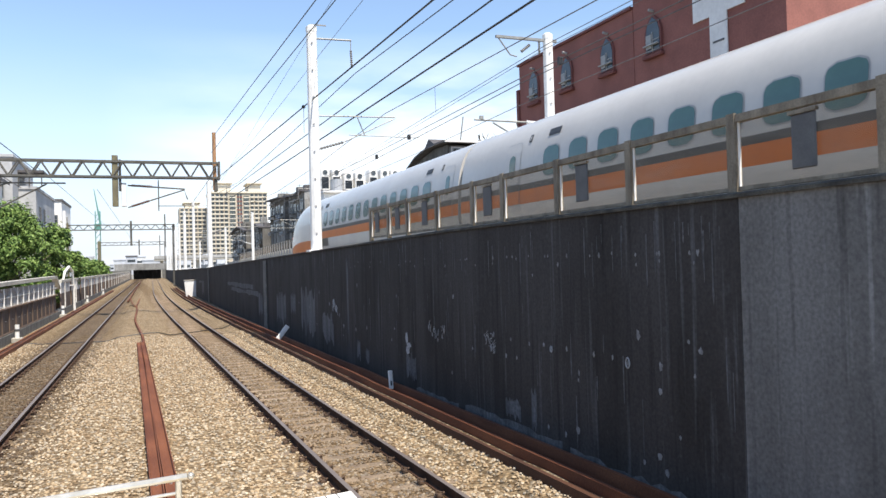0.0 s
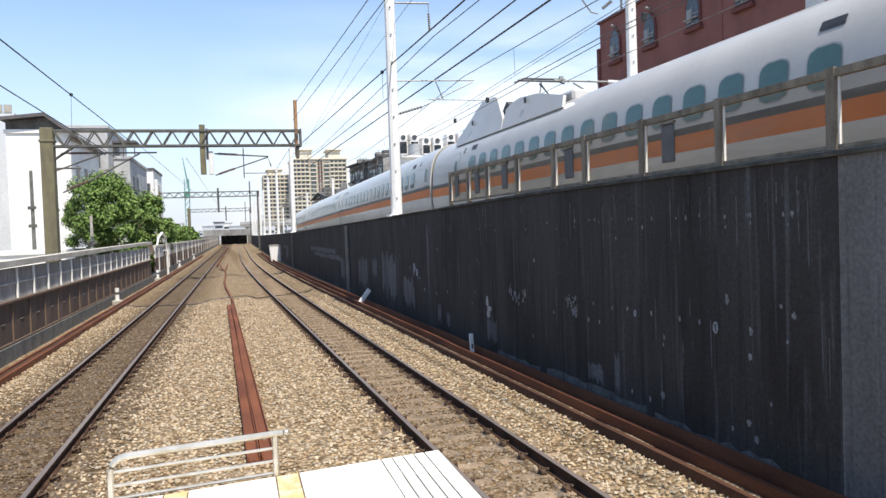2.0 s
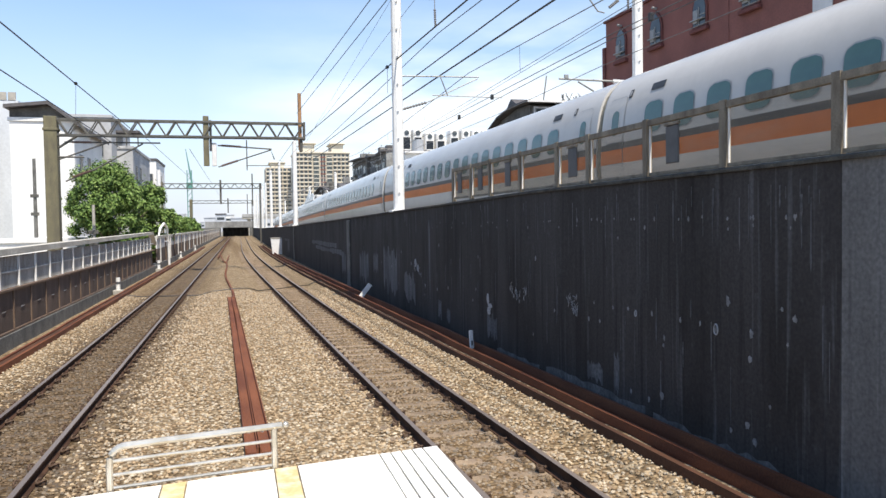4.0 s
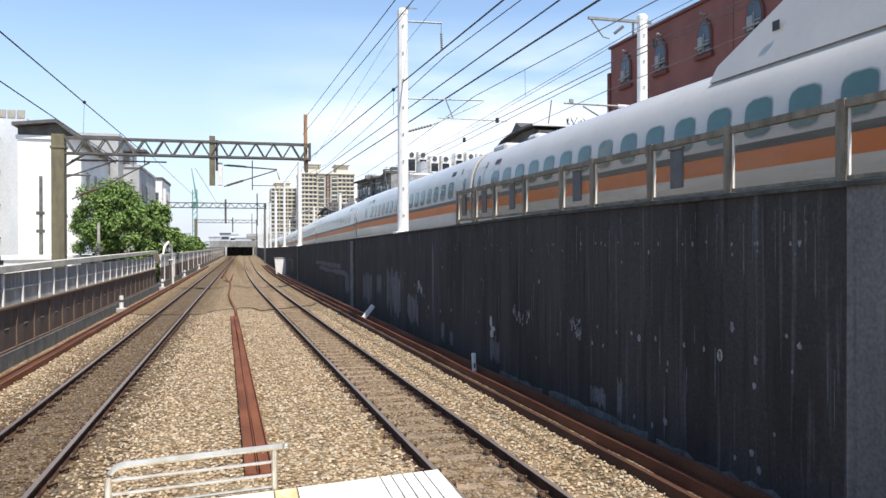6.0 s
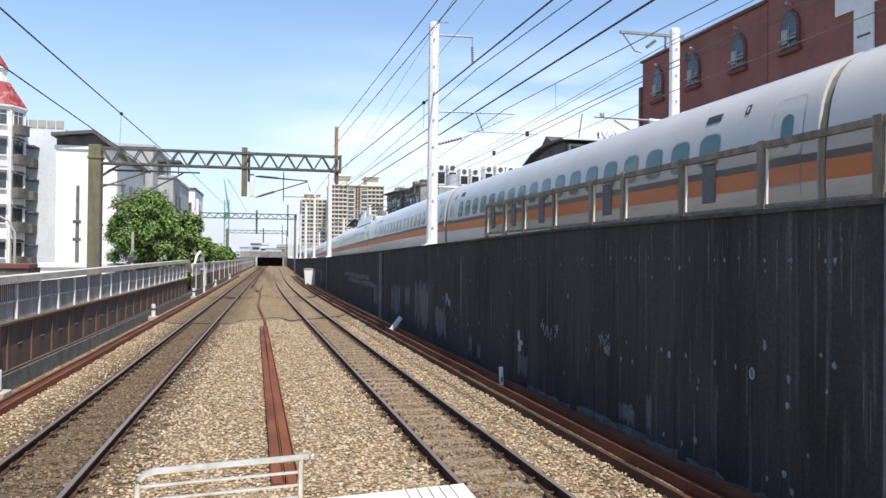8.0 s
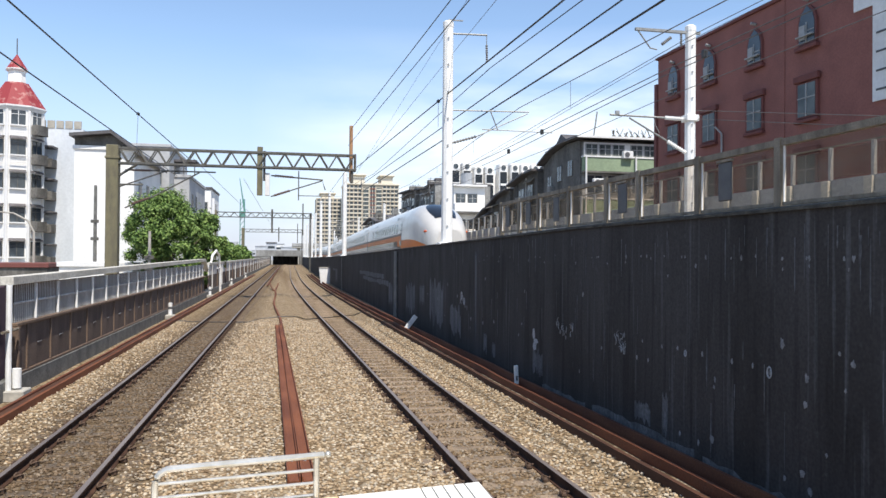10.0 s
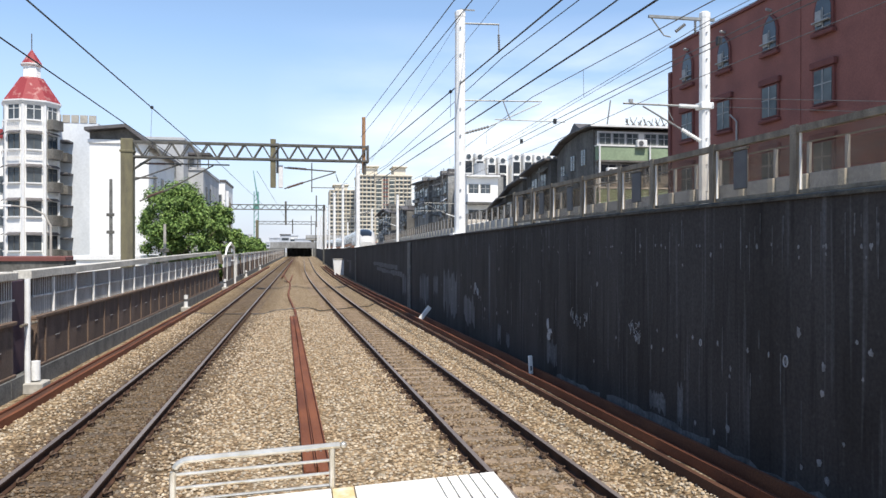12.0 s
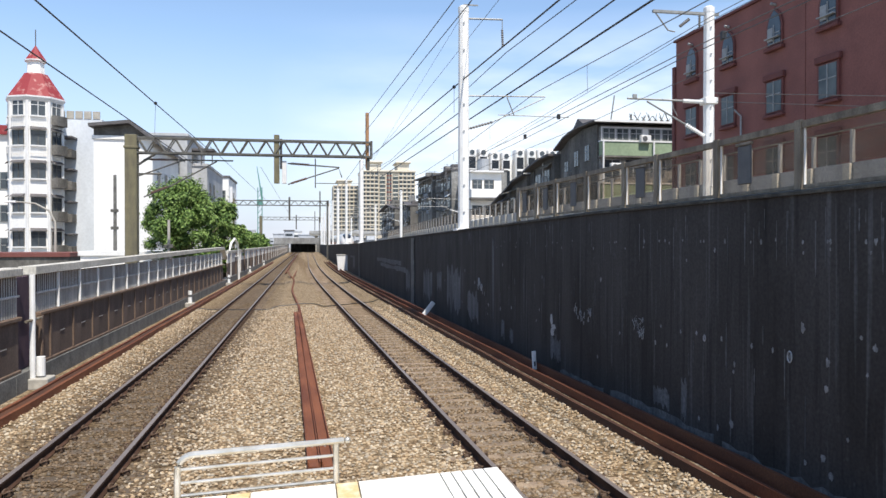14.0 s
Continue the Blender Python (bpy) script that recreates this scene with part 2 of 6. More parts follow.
M = dict(
    ballast=ballast_material(),
    earth=material("earth", (0.20, 0.18, 0.14), (0.28, 0.26, 0.22), 0.08, 0.95, fine=0.2, bump_scale=2),
    stone=island_material("loose_stone", [(0.18, 0.119, 0.068), (0.38, 0.272, 0.165), (0.47, 0.358, 0.228), (0.32, 0.275, 0.215), (0.60, 0.50, 0.365)]),
    dark_stone=island_material("grease_dark_stone", [(0.07, 0.048, 0.03), (0.13, 0.088, 0.052), (0.19, 0.13, 0.078), (0.12, 0.098, 0.075), (0.26, 0.20, 0.14)]),
    oil_stone=island_material("oily_stone", [(0.10, 0.07, 0.045), (0.20, 0.14, 0.085), (0.28, 0.20, 0.125), (0.17, 0.14, 0.11), (0.36, 0.29, 0.21)]),
    rail_side=material("rusty_rail_side", (0.042, 0.022, 0.014), (0.08, 0.042, 0.026), 3, 0.9, 0.0, 0.3, spec=0.2),
    rail_head=material("worn_rail_head", (0.17, 0.135, 0.115), (0.25, 0.205, 0.175), 1.2, 0.5, 0.25, streak=(1, 0.1, 1)),
    sleeper=material("dusty_sleeper", (0.30, 0.22, 0.145), (0.20, 0.145, 0.10), 5, 0.95, bump=0.5, per_piece=0.2, fine=0.2),
    clip=material("rusty_clip", (0.09, 0.055, 0.035), (0.14, 0.09, 0.06), 30, 0.8, 0.4),
    rust=material("rust_red_steel", (0.105, 0.028, 0.009), (0.185, 0.060, 0.022), 2.5, 0.8, 0.0, 0.4, 40, streak=(1, 0.25, 1), fine=0.25),
    rust_dark=material("dark_rust_steel", (0.042, 0.015, 0.006), (0.085, 0.032, 0.013), 2.5, 0.85, 0.0, 0.4, 40, streak=(1, 0.25, 1), fine=0.25),
    wall_dark=soot_wall_material("black_stained_concrete", (0.030, 0.0265, 0.0245), (0.066, 0.060, 0.058), (0.125, 0.125, 0.128), 0.55),
    wall_grey=soot_wall_material("grey_stained_concrete", (0.125, 0.12, 0.115), (0.195, 0.19, 0.185), (0.27, 0.268, 0.265), 0.6),
    parapet=material("pale_grey_parapet", (0.38, 0.375, 0.365), (0.28, 0.275, 0.265), 1.2, 0.9, bump=0.2, fine=0.15, streak=(1, 1, 0.4)),
    # pale stucco with the bluish cast of shade put into its colour
    shade_wall=material("shade_tinted_stucco", (0.66, 0.69, 0.72), (0.56, 0.59, 0.62), 0.5, 0.9, fine=0.06, streak=(1, 1, 0.3)),
    worn_grey=material("weathered_grey_stucco", (0.30, 0.295, 0.28), (0.13, 0.125, 0.115), 0.5, 0.9, fine=0.3, streak=(1, 1, 0.3)),
    coping=material("weathered_coping", (0.085, 0.078, 0.062), (0.035, 0.032, 0.027), 4, 0.9, bump=0.4, fine=0.3),
    chalk=material("pale_patch", (0.25, 0.25, 0.252), (0.13, 0.13, 0.132), 9, 0.9, fine=0.3),
    concrete=material("pale_concrete", (0.42, 0.395, 0.345), (0.32, 0.295, 0.255), 1.5, 0.9, bump=0.3, fine=0.15),
    cap=material("pale_cap_beam", (0.60, 0.565, 0.49), (0.44, 0.41, 0.35), 1.8, 0.9, bump=0.3, fine=0.2, streak=(1, 0.5, 1)),
    sleeper_dark=material("grease_dark_sleeper", (0.13, 0.092, 0.06), (0.09, 0.065, 0.043), 5, 0.95, bump=0.5, per_piece=0.15, fine=0.2),
    scribble=material("white_chalk_line", (0.42, 0.42, 0.42), (0.26, 0.26, 0.265), 25, 0.9, fine=0.3),
    dark_concrete=material("dark_plinth_concrete", (0.10, 0.098, 0.09), (0.17, 0.165, 0.15), 2.2, 0.9, bump=0.4, fine=0.3),
    fence_steel=material("weathered_fence_steel", (0.26, 0.222, 0.165), (0.13, 0.105, 0.075), 6, 0.7, 0.1, 0.2, fine=0.2, streak=(1, 1, 0.3)),
    plate=material("dark_grey_plate", (0.075, 0.075, 0.078), (0.10, 0.10, 0.10), 6, 0.6, fine=0.1),
    acrylic=panel_material("dirty_clear_panel", (0.88, 0.84, 0.79), (0.36, 0.30, 0.235), 0.09),
    white_steel=material("white_painted_steel", (0.82, 0.81, 0.78), (0.72, 0.71, 0.68), 3, 0.5, bump=0.05, fine=0.05),
    galv=material("galvanised_steel", (0.50, 0.50, 0.50), (0.40, 0.40, 0.40), 8, 0.45, 0.6, fine=0.1),
    olive=material("olive_weathered_steel", (0.17, 0.15, 0.085), (0.115, 0.10, 0.065), 2.5, 0.75, 0.1, 0.2, streak=(1, 1, 0.4), fine=0.2),
    truss=material("grey_weathered_steel", (0.13, 0.125, 0.11), (0.085, 0.08, 0.07), 2.5, 0.7, 0.3, fine=0.2),
    wire=material("dark_wire", (0.035, 0.035, 0.038), (0.05, 0.05, 0.05), 8, 0.5, 0.5),
    copper=material("weathered_wire", (0.16, 0.15, 0.14), (0.11, 0.10, 0.095), 8, 0.5, 0.5),
    arm_grey=material("weathered_arm_steel", (0.30, 0.30, 0.29), (0.22, 0.22, 0.21), 8, 0.55, 0.4, fine=0.15),
    insul_grey=material("grey_insulator", (0.13, 0.125, 0.12), (0.19, 0.185, 0.18), 20, 0.4),
    insul=material("brown_insulator", (0.10, 0.055, 0.04), (0.14, 0.08, 0.06), 20, 0.35),
    post_orange=material("faded_orange_steel", (0.40, 0.22, 0.11), (0.33, 0.18, 0.09), 4, 0.7, fine=0.2),
    stainless=material("stainless_tube", (0.68, 0.63, 0.55), (0.55, 0.50, 0.41), 12, 0.30, 0.65, fine=0.05),
    tile=material("cream_platform_tile", (0.78, 0.75, 0.68), (0.70, 0.67, 0.60), 2.5, 0.75, bump=0.1, per_piece=0.03, fine=0.05),
    yellow=material("yellow_guide_tile", (0.58, 0.43, 0.20), (0.70, 0.62, 0.47), 7, 0.75, spread=(0.45, 0.72), per_piece=0.05, fine=0.1),
    blue_mark=material("worn_blue_paint", (0.22, 0.33, 0.50), (0.50, 0.55, 0.60), 14, 0.8, fine=0.1),
    louvre=material("dirty_white_louvre", (0.70, 0.68, 0.64), (0.48, 0.46, 0.42), 3, 0.7, streak=(1, 1, 0.3), fine=0.2),
    sheet=material("grey_plastic_sheet", (0.44, 0.44, 0.42), (0.28, 0.28, 0.265), 3, 0.6, streak=(1, 1, 0.3), fine=0.15),
    brown_panel=material("dark_brown_panel", (0.085, 0.058, 0.044), (0.135, 0.095, 0.073), 3, 0.8, streak=(1, 1, 0.3), fine=0.25, per_piece=0.15),
    brown_rib=material("brown_steel_rib", (0.17, 0.112, 0.075), (0.12, 0.08, 0.056), 3, 0.75, fine=0.25),
    train_white=material("train_white_paint", (0.52, 0.505, 0.48), (0.48, 0.465, 0.445), 0.8, 0.18, fine=0.02),
    train_grey=material("train_dark_grey_band", (0.070, 0.062, 0.053), (0.055, 0.05, 0.044), 1.2, 0.45, fine=0.05),
    train_orange=material("train_orange_band", (0.60, 0.15, 0.012), (0.54, 0.13, 0.010), 1.0, 0.42, fine=0.04),
    train_glass=material("train_window_glass", (0.05, 0.115, 0.105), (0.085, 0.165, 0.15), 0.9, 0.12, fine=0.05, spec=0.7),
    train_screen=material("dark_windscreen_glass", (0.010, 0.012, 0.016), (0.016, 0.019, 0.025), 2, 0.12, spec=0.4),
    wall_worn=material("washed_off_concrete", (0.060, 0.060, 0.062), (0.125, 0.125, 0.128), 2.0, 0.9, streak=(1, 1.5, 0.25), fine=0.35),
    train_dark=material("train_dark_trim", (0.03, 0.032, 0.036), (0.04, 0.042, 0.046), 3, 0.5),
    train_seam=material("train_grey_trim", (0.33, 0.34, 0.35), (0.28, 0.29, 0.30), 3, 0.5),
    lamp_red=material("train_lamp", (0.6, 0.12, 0.03), (0.5, 0.08, 0.02), 3, 0.3),
    gangway=material("rubber_gangway", (0.26, 0.235, 0.18), (0.20, 0.18, 0.14), 3, 0.8),
    red_wall=material("dull_red_tiles", (0.27, 0.102, 0.080), (0.205, 0.076, 0.061), 0.6, 0.8, fine=0.12, bump_scale=14),
    red_trim=material("dark_red_trim", (0.17, 0.055, 0.045), (0.14, 0.045, 0.038), 1.5, 0.8, fine=0.1),
    white_tile=material("white_tile", (0.74, 0.73, 0.71), (0.66, 0.65, 0.63), 0.8, 0.7, fine=0.06),
    white_wall=material("white_stucco", (0.84, 0.82, 0.78), (0.74, 0.725, 0.69), 0.5, 0.9, fine=0.05, streak=(1, 1, 0.3)),
    grey_wall=material("grey_stucco", (0.46, 0.46, 0.46), (0.37, 0.37, 0.37), 0.35, 0.9, fine=0.08, streak=(1, 1, 0.3)),
    dark_wall=material("dark_stained_stucco", (0.065, 0.060, 0.053), (0.17, 0.16, 0.142), 0.6, 0.9, fine=0.25, streak=(1, 1, 0.35)),
    beige=material("beige_tile", (0.52, 0.45, 0.35), (0.46, 0.40, 0.31), 0.2, 0.8, fine=0.06),
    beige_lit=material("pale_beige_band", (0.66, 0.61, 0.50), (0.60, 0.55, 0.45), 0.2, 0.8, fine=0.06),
    green_wall=material("pale_green_stucco", (0.27, 0.34, 0.22), (0.22, 0.28, 0.18), 0.6, 0.9, fine=0.1),
    roof_red=material("red_roof_tiles", (0.25, 0.028, 0.032), (0.45, 0.24, 0.21), 1.6, 0.7, spread=(0.56, 0.70), fine=0.15),
    roof_dark=material("dark_sheet_roof", (0.075, 0.07, 0.07), (0.11, 0.10, 0.10), 2, 0.7, fine=0.2),
    win=material("dark_window_glass", (0.035, 0.042, 0.050), (0.07, 0.085, 0.095), 1.1, 0.12, spec=0.6),
    win_pale=material("pale_window_glass", (0.12, 0.135, 0.13), (0.035, 0.045, 0.048), 0.9, 0.12, spec=0.35),
    frame_white=material("window_frame_paint", (0.36, 0.36, 0.35), (0.28, 0.28, 0.27), 5, 0.6),
    bark=material("tree_bark", (0.10, 0.075, 0.055), (0.15, 0.12, 0.09), 9, 0.95, bump=0.6, streak=(1, 1, 0.2)),
    leaf=island_material("green_leaves", [(0.030, 0.062, 0.014), (0.090, 0.155, 0.034), (0.150, 0.235, 0.055), (0.25, 0.34, 0.105)], 0.6),
    crane=material("green_crane_steel", (0.10, 0.26, 0.22), (0.09, 0.22, 0.19), 2, 0.6),
    far=material("far_buildings", (0.50, 0.52, 0.55), (0.42, 0.44, 0.48), 0.05, 0.9, fine=0.15, bump_scale=0.3),
    plum=material("dark_plum_cover", (0.055, 0.03, 0.05), (0.075, 0.045, 0.06), 4, 0.7),
    asphalt=material("asphalt", (0.055, 0.055, 0.055), (0.075, 0.075, 0.073), 0.8, 0.95, fine=0.2),
)


# ---- mesh helpers ----
def part(name, bm, mat, parent=None, label="", smooth=False):
    me = bpy.data.meshes.new(name)
    bmesh.ops.recalc_face_normals(bm, faces=bm.faces)
    bm.to_mesh(me)
    bm.free()
    for x in (mat if isinstance(mat, (list, tuple)) else [mat]):
        me.materials.append(M[x])
    if smooth:
        for p in me.polygons:
            p.use_smooth = True
    ob = new(name, me)
    if parent:
        ob.parent = parent
    if label:
        tagged(ob, label)
    return ob


def again(ob, m, parent=None):
    """Another piece on the same mesh."""
    o = ob.copy()
    scene.collection.objects.link(o)
    o.parent = parent or ob.parent
    o.matrix_basis = m
    return o


def thing(name, label, category, group="", m=None):
    ob = new(name)
    ob.empty_display_size = 0.2
    if m is not None:
        ob.matrix_basis = m
    return tagged(ob, label, category, group)


def box(bm, x0, x1, y0, y1, z0, z1, bevel=0.0, mat=0):
    v = [bm.verts.new((x, y, z)) for x in (x0, x1) for y in (y0, y1) for z in (z0, z1)]
    fs = [bm.faces.new([v[i] for i in q]) for q in ((0, 1, 3, 2), (4, 6, 7, 5), (0, 4, 5, 1), (2, 3, 7, 6), (0, 2, 6, 4), (1, 5, 7, 3))]
    for f in fs:
        f.material_index = mat
    if bevel:
        es = list({e for f in fs for e in f.edges})
        bmesh.ops.bevel(bm, geom=es, offset=bevel, segments=1, affect="EDGES")
    return bm


def boxed(*a, **k):
    return box(bmesh.new(), *a, **k)


def tube(bm, pts, r, n=8, close=True, r1=None):
    """A round bar along points; r1 is the end's radius."""
    pts = [Vector(p) for p in pts]
    rings = []
    for i, p in enumerate(pts):
        d = (pts[min(i + 1, len(pts) - 1)] - pts[max(i - 1, 0)]).normalized()
        u = d.cross(Vector((0, 0, 1)) if abs(d.z) < 0.9 else Vector((1, 0, 0))).normalized()
        w = d.cross(u)
        rr = r if r1 is None else r + (r1 - r) * i / max(1, len(pts) - 1)
        rings.append([bm.verts.new(p + rr * (math.cos(2 * math.pi * k / n) * u + math.sin(2 * math.pi * k / n) * w)) for k in range(n)])
    for a, b in zip(rings, rings[1:]):
        for k in range(n):
            bm.faces.new((a[k], a[(k + 1) % n], b[(k + 1) % n], b[k]))
    if close:
        bm.faces.new(rings[0][::-1])
        bm.faces.new(rings[-1])
    return bm


def loft(bm, rows, cap=True, closed=True, mats=None):
    """Skin over rows of points of equal number."""
    vs = [[bm.verts.new(p) for p in r] for r in rows]
    n = len(vs[0])
    for a, b in zip(vs, vs[1:]):
        for k in range(n if closed else n - 1):
            f = bm.faces.new((a[k], a[(k + 1) % n], b[(k + 1) % n], b[k]))
            if mats:
                f.material_index = mats[k]
    if cap and closed:
        bm.faces.new(vs[0][::-1])
        bm.faces.new(vs[-1])
    return bm


def prism(bm, poly, axis, a, b, mat=0):
    """A flat outline pushed from a to b along an axis (0, 1 or 2)."""
    def at(p, c):
        q = list(p)
        q.insert(axis, c)
        return q
    v0, v1 = [bm.verts.new(at(p, a)) for p in poly], [bm.verts.new(at(p, b)) for p in poly]
    n = len(poly)
    fs = [bm.faces.new(v0[::-1]), bm.faces.new(v1)] + [bm.faces.new((v0[i], v0[(i + 1) % n], v1[(i + 1) % n], v1[i])) for i in range(n)]
    for f in fs:
        f.material_index = mat
    return bm


# ---- alignment ----
def sway(y):
    """How far the line on this side stands off its far, straight course."""
    if y < 40:
        return 1.02 + 0.034 * (40 - y)
    return 0.034 * (100 - y) ** 2 / 120 if y < 100 else 0.0


def wall_x(y):
    if y < 50:
        return 5.45 - 0.0205 * y
    return 4.425 - 0.0205 * (y - 50) + 0.0205 * (y - 50) ** 2 / 120 if y < 110 else 3.81


def wall_top(y):
    if y < 13:
        return 3.33
    return 3.33 - 0.0122 * (y - 13) if y < 65 else max(2.35, 2.696 - 0.004 * (y - 65))


TRACK_L, TRACK_R, HSR = -2.915, 0.765, 8.81


def right_x(y):
    return TRACK_R + sway(y)


def hsr_x(y):
    return HSR + sway(y)


def hsr_z(y):
    # level past the platform, then falling away towards the bend
    return 2.80 - 0.004 * max(0.0, min(y, 40) - 13) - 0.014 * max(0.0, min(y, 150) - 40)


# ---- ground ----
def ballast_z(x, y):
    d = min(abs(x - TRACK_L), abs(x - right_x(y)))
    if d < 1.25:
        return -0.155
    z = -0.155 + 0.13 * min(1.0, (d - 1.25) / 0.45)
    if x < -4.3:
        z -= 0.12 * min(1, (-4.3 - x) / 0.5)
    return z


def ground():
    bm = bmesh.new()
    box(bm, -2500, 2500, -2500, 2500, -1.2, -0.7)
    ob = part("ground", bm, "earth")
    tagged(ob, "dry earth ground reaching the horizon", "ground", kind="structure")
    bm = bmesh.new()
    ys = [-12 + 0.8 * k for k in range(60)] + [36 + 3 * k for k in range(22)] + [102 + 12 * k for k in range(12)]
    rows = []
    for y in ys:
        xs = [-6.2 + 0.1 * k for k in range(124)]
        rows.append([(x, y, ballast_z(x, y) + 0.02 * noise.noise((x * 2, y * 2, 0))) for x in xs if x < 6.2])
    loft(bm, rows, closed=False)
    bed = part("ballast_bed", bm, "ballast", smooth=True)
    tagged(bed, "tan crushed stone ballast under the railway tracks", "ballast", kind="structure")


def stones(name, count, place, mat, size, label):
    """Loose stones as many small lumps in one mesh."""
    rng = np.random.RandomState(len(name) + count)
    g = (1 + 5 ** 0.5) / 2
    ico = np.array([(-1, g, 0), (1, g, 0), (-1, -g, 0), (1, -g, 0), (0, -1, g), (0, 1, g), (0, -1, -g), (0, 1, -g), (g, 0, -1), (g, 0, 1), (-g, 0, -1), (-g, 0, 1)]) / 1.9
    tri = np.array([(0, 11, 5), (0, 5, 1), (0, 1, 7), (0, 7, 10), (0, 10, 11), (1, 5, 9), (5, 11, 4), (11, 10, 2), (10, 7, 6), (7, 1, 8), (3, 9, 4), (3, 4, 2), (3, 2, 6), (3, 6, 8), (3, 8, 9), (4, 9, 5), (2, 4, 11), (6, 2, 10), (8, 6, 7), (9, 8, 1)])
    vs, fs = [], []
    for k in range(count):
        x, y, z = place(rng)
        s = size * rng.uniform(0.55, 1.25)
        v = ico * rng.uniform(0.65, 1.15, (12, 3)) * s * np.array([1, rng.uniform(0.6, 1), rng.uniform(0.5, 0.8)])
        a = rng.uniform(0, 6.28)
        c, t = math.cos(a), math.sin(a)
        v = v @ np.array([[c, -t, 0], [t, c, 0], [0, 0, 1]])
        vs.append(v + (x, y, z))
        fs.append(tri + 12 * k)
    me = bpy.data.meshes.new(name)
    me.from_pydata(np.concatenate(vs).tolist(), [], np.concatenate(fs).tolist())
    me.materials.append(M[mat])
    ob = new(name, me)
    tagged(ob, label, "ballast stones", kind="stuff")


def near_y(rng, a, b):
    return a + (b - a) * rng.uniform(0, 1) ** 1.7


def place_open(rng):
    while True:
        y = near_y(rng, 4.5, 34)
        x = rng.uniform(-5.1, 5.0)
        if abs(x - TRACK_L) > 0.62 + 0.75 * rng.uniform() and abs(x - right_x(y)) > 0.62 and x < right_x(y) + 1.75:
            return x, y, ballast_z(x, y) + 0.012


def place_track(rng):
    y = near_y(rng, 4.5, 30)
    while (y + 3) % 0.62 < 0.10 or (y + 3) % 0.62 > 0.52:
        if rng.uniform() < 0.25:
            break
        y = near_y(rng, 4.5, 30)
    u = rng.uniform(-0.47, 0.47)
    x = right_x(y) + u
    return x, y, ballast_z(x, y) + 0.005


def place_dark(rng):
    y = near_y(rng, 4.5, 30)
    u = rng.uniform(-1.35, 1.35)
    while 0.47 < abs(u) < 0.66 or (abs(u) > 0.66 and rng.uniform() < (abs(u) - 0.5) * 0.9):
        u = rng.uniform(-1.35, 1.35)
    x = TRACK_L + u
    return x, y, ballast_z(x, y) + 0.01


# ---- tracks ----
def rail_profile():
    return [(-0.064, -0.15), (0.064, -0.15), (0.064, -0.138), (0.010, -0.115), (0.010, -0.045), (0.033, -0.035), (0.033, -0.006), (0.024, 0), (-0.024, 0), (-0.033, -0.006), (-0.033, -0.035), (-0.010, -0.045), (-0.010, -0.115), (-0.064, -0.138)]


def track(centre, label, sleeper_mat):
    root = thing("railway_track", label, "railway track")
    prof = rail_profile()
    mats = [0] * len(prof)
    mats[6] = mats[7] = mats[8] = 1
    ys = [-12, -6] + [2.5 * k for k in range(48)] + [120 + 10 * k for k in range(12)]
    for side in (-1, 1):
        bm = bmesh.new()
        loft(bm, [[(centre(y) + side * 0.5665 + px, y, pz) for px, pz in prof] for y in ys], mats=mats)
        part("rail", bm, ["rail_side", "rail_head"], root, "rusty steel rail with a worn bright head")
    first = None
    clip = None
    for k in range(150):
        y = -3 + 0.62 * k
        m = pose(centre(y), y, 0, 0, 0, random.uniform(-0.4, 0.4))
        if first is None:
            bm = boxed(-1.0, 1.0, -0.12, 0.12, -0.30, -0.150, 0.02)
            first = part("sleeper", bm, sleeper_mat, root)
            first.matrix_basis = m
        else:
            again(first, m)
        if 6 < y < 34:
            for side in (-1, 1):
                for out in (-1, 1):
                    cm = pose(centre(y) + side * 0.5665 + out * 0.115, y, -0.112, 0, 0, 90 if out > 0 else -90)
                    if clip is None:
                        bm = bmesh.new()
                        pts = [(0.06 * math.cos(a), 0.05 * math.sin(a), 0.022 + 0.014 * math.sin(2 * a)) for a in [0.3 + 0.62 * i for i in range(9)]]
                        tube(bm, pts, 0.014, 5)
                        box(bm, -0.05, 0.05, -0.05, 0.03, -0.02, 0.008)
                        clip = part("rail_clip", bm, "clip", root)
                        clip.matrix_basis = cm
                    else:
                        again(clip, cm)
    return root


def strip(name, mat, line, width, z0, z1, ys, parent=None, label="", wob=0.0):
    """A long bar that follows a line over the plan."""
    bm = bmesh.new()
    rows = []
    for i, y in enumerate(ys):
        x, dz = line(y) + wob * noise.noise((0, y * 0.4, 5)), wob * 0.6 * noise.noise((3, y * 0.3, 0))
        rows.append([(x - width / 2, y, z0 + dz), (x - width / 2, y, z1 + dz), (x + width / 2, y, z1 + dz), (x + width / 2, y, z0 + dz)])
    loft(bm, rows)
    return part(name, bm, mat, parent, label)


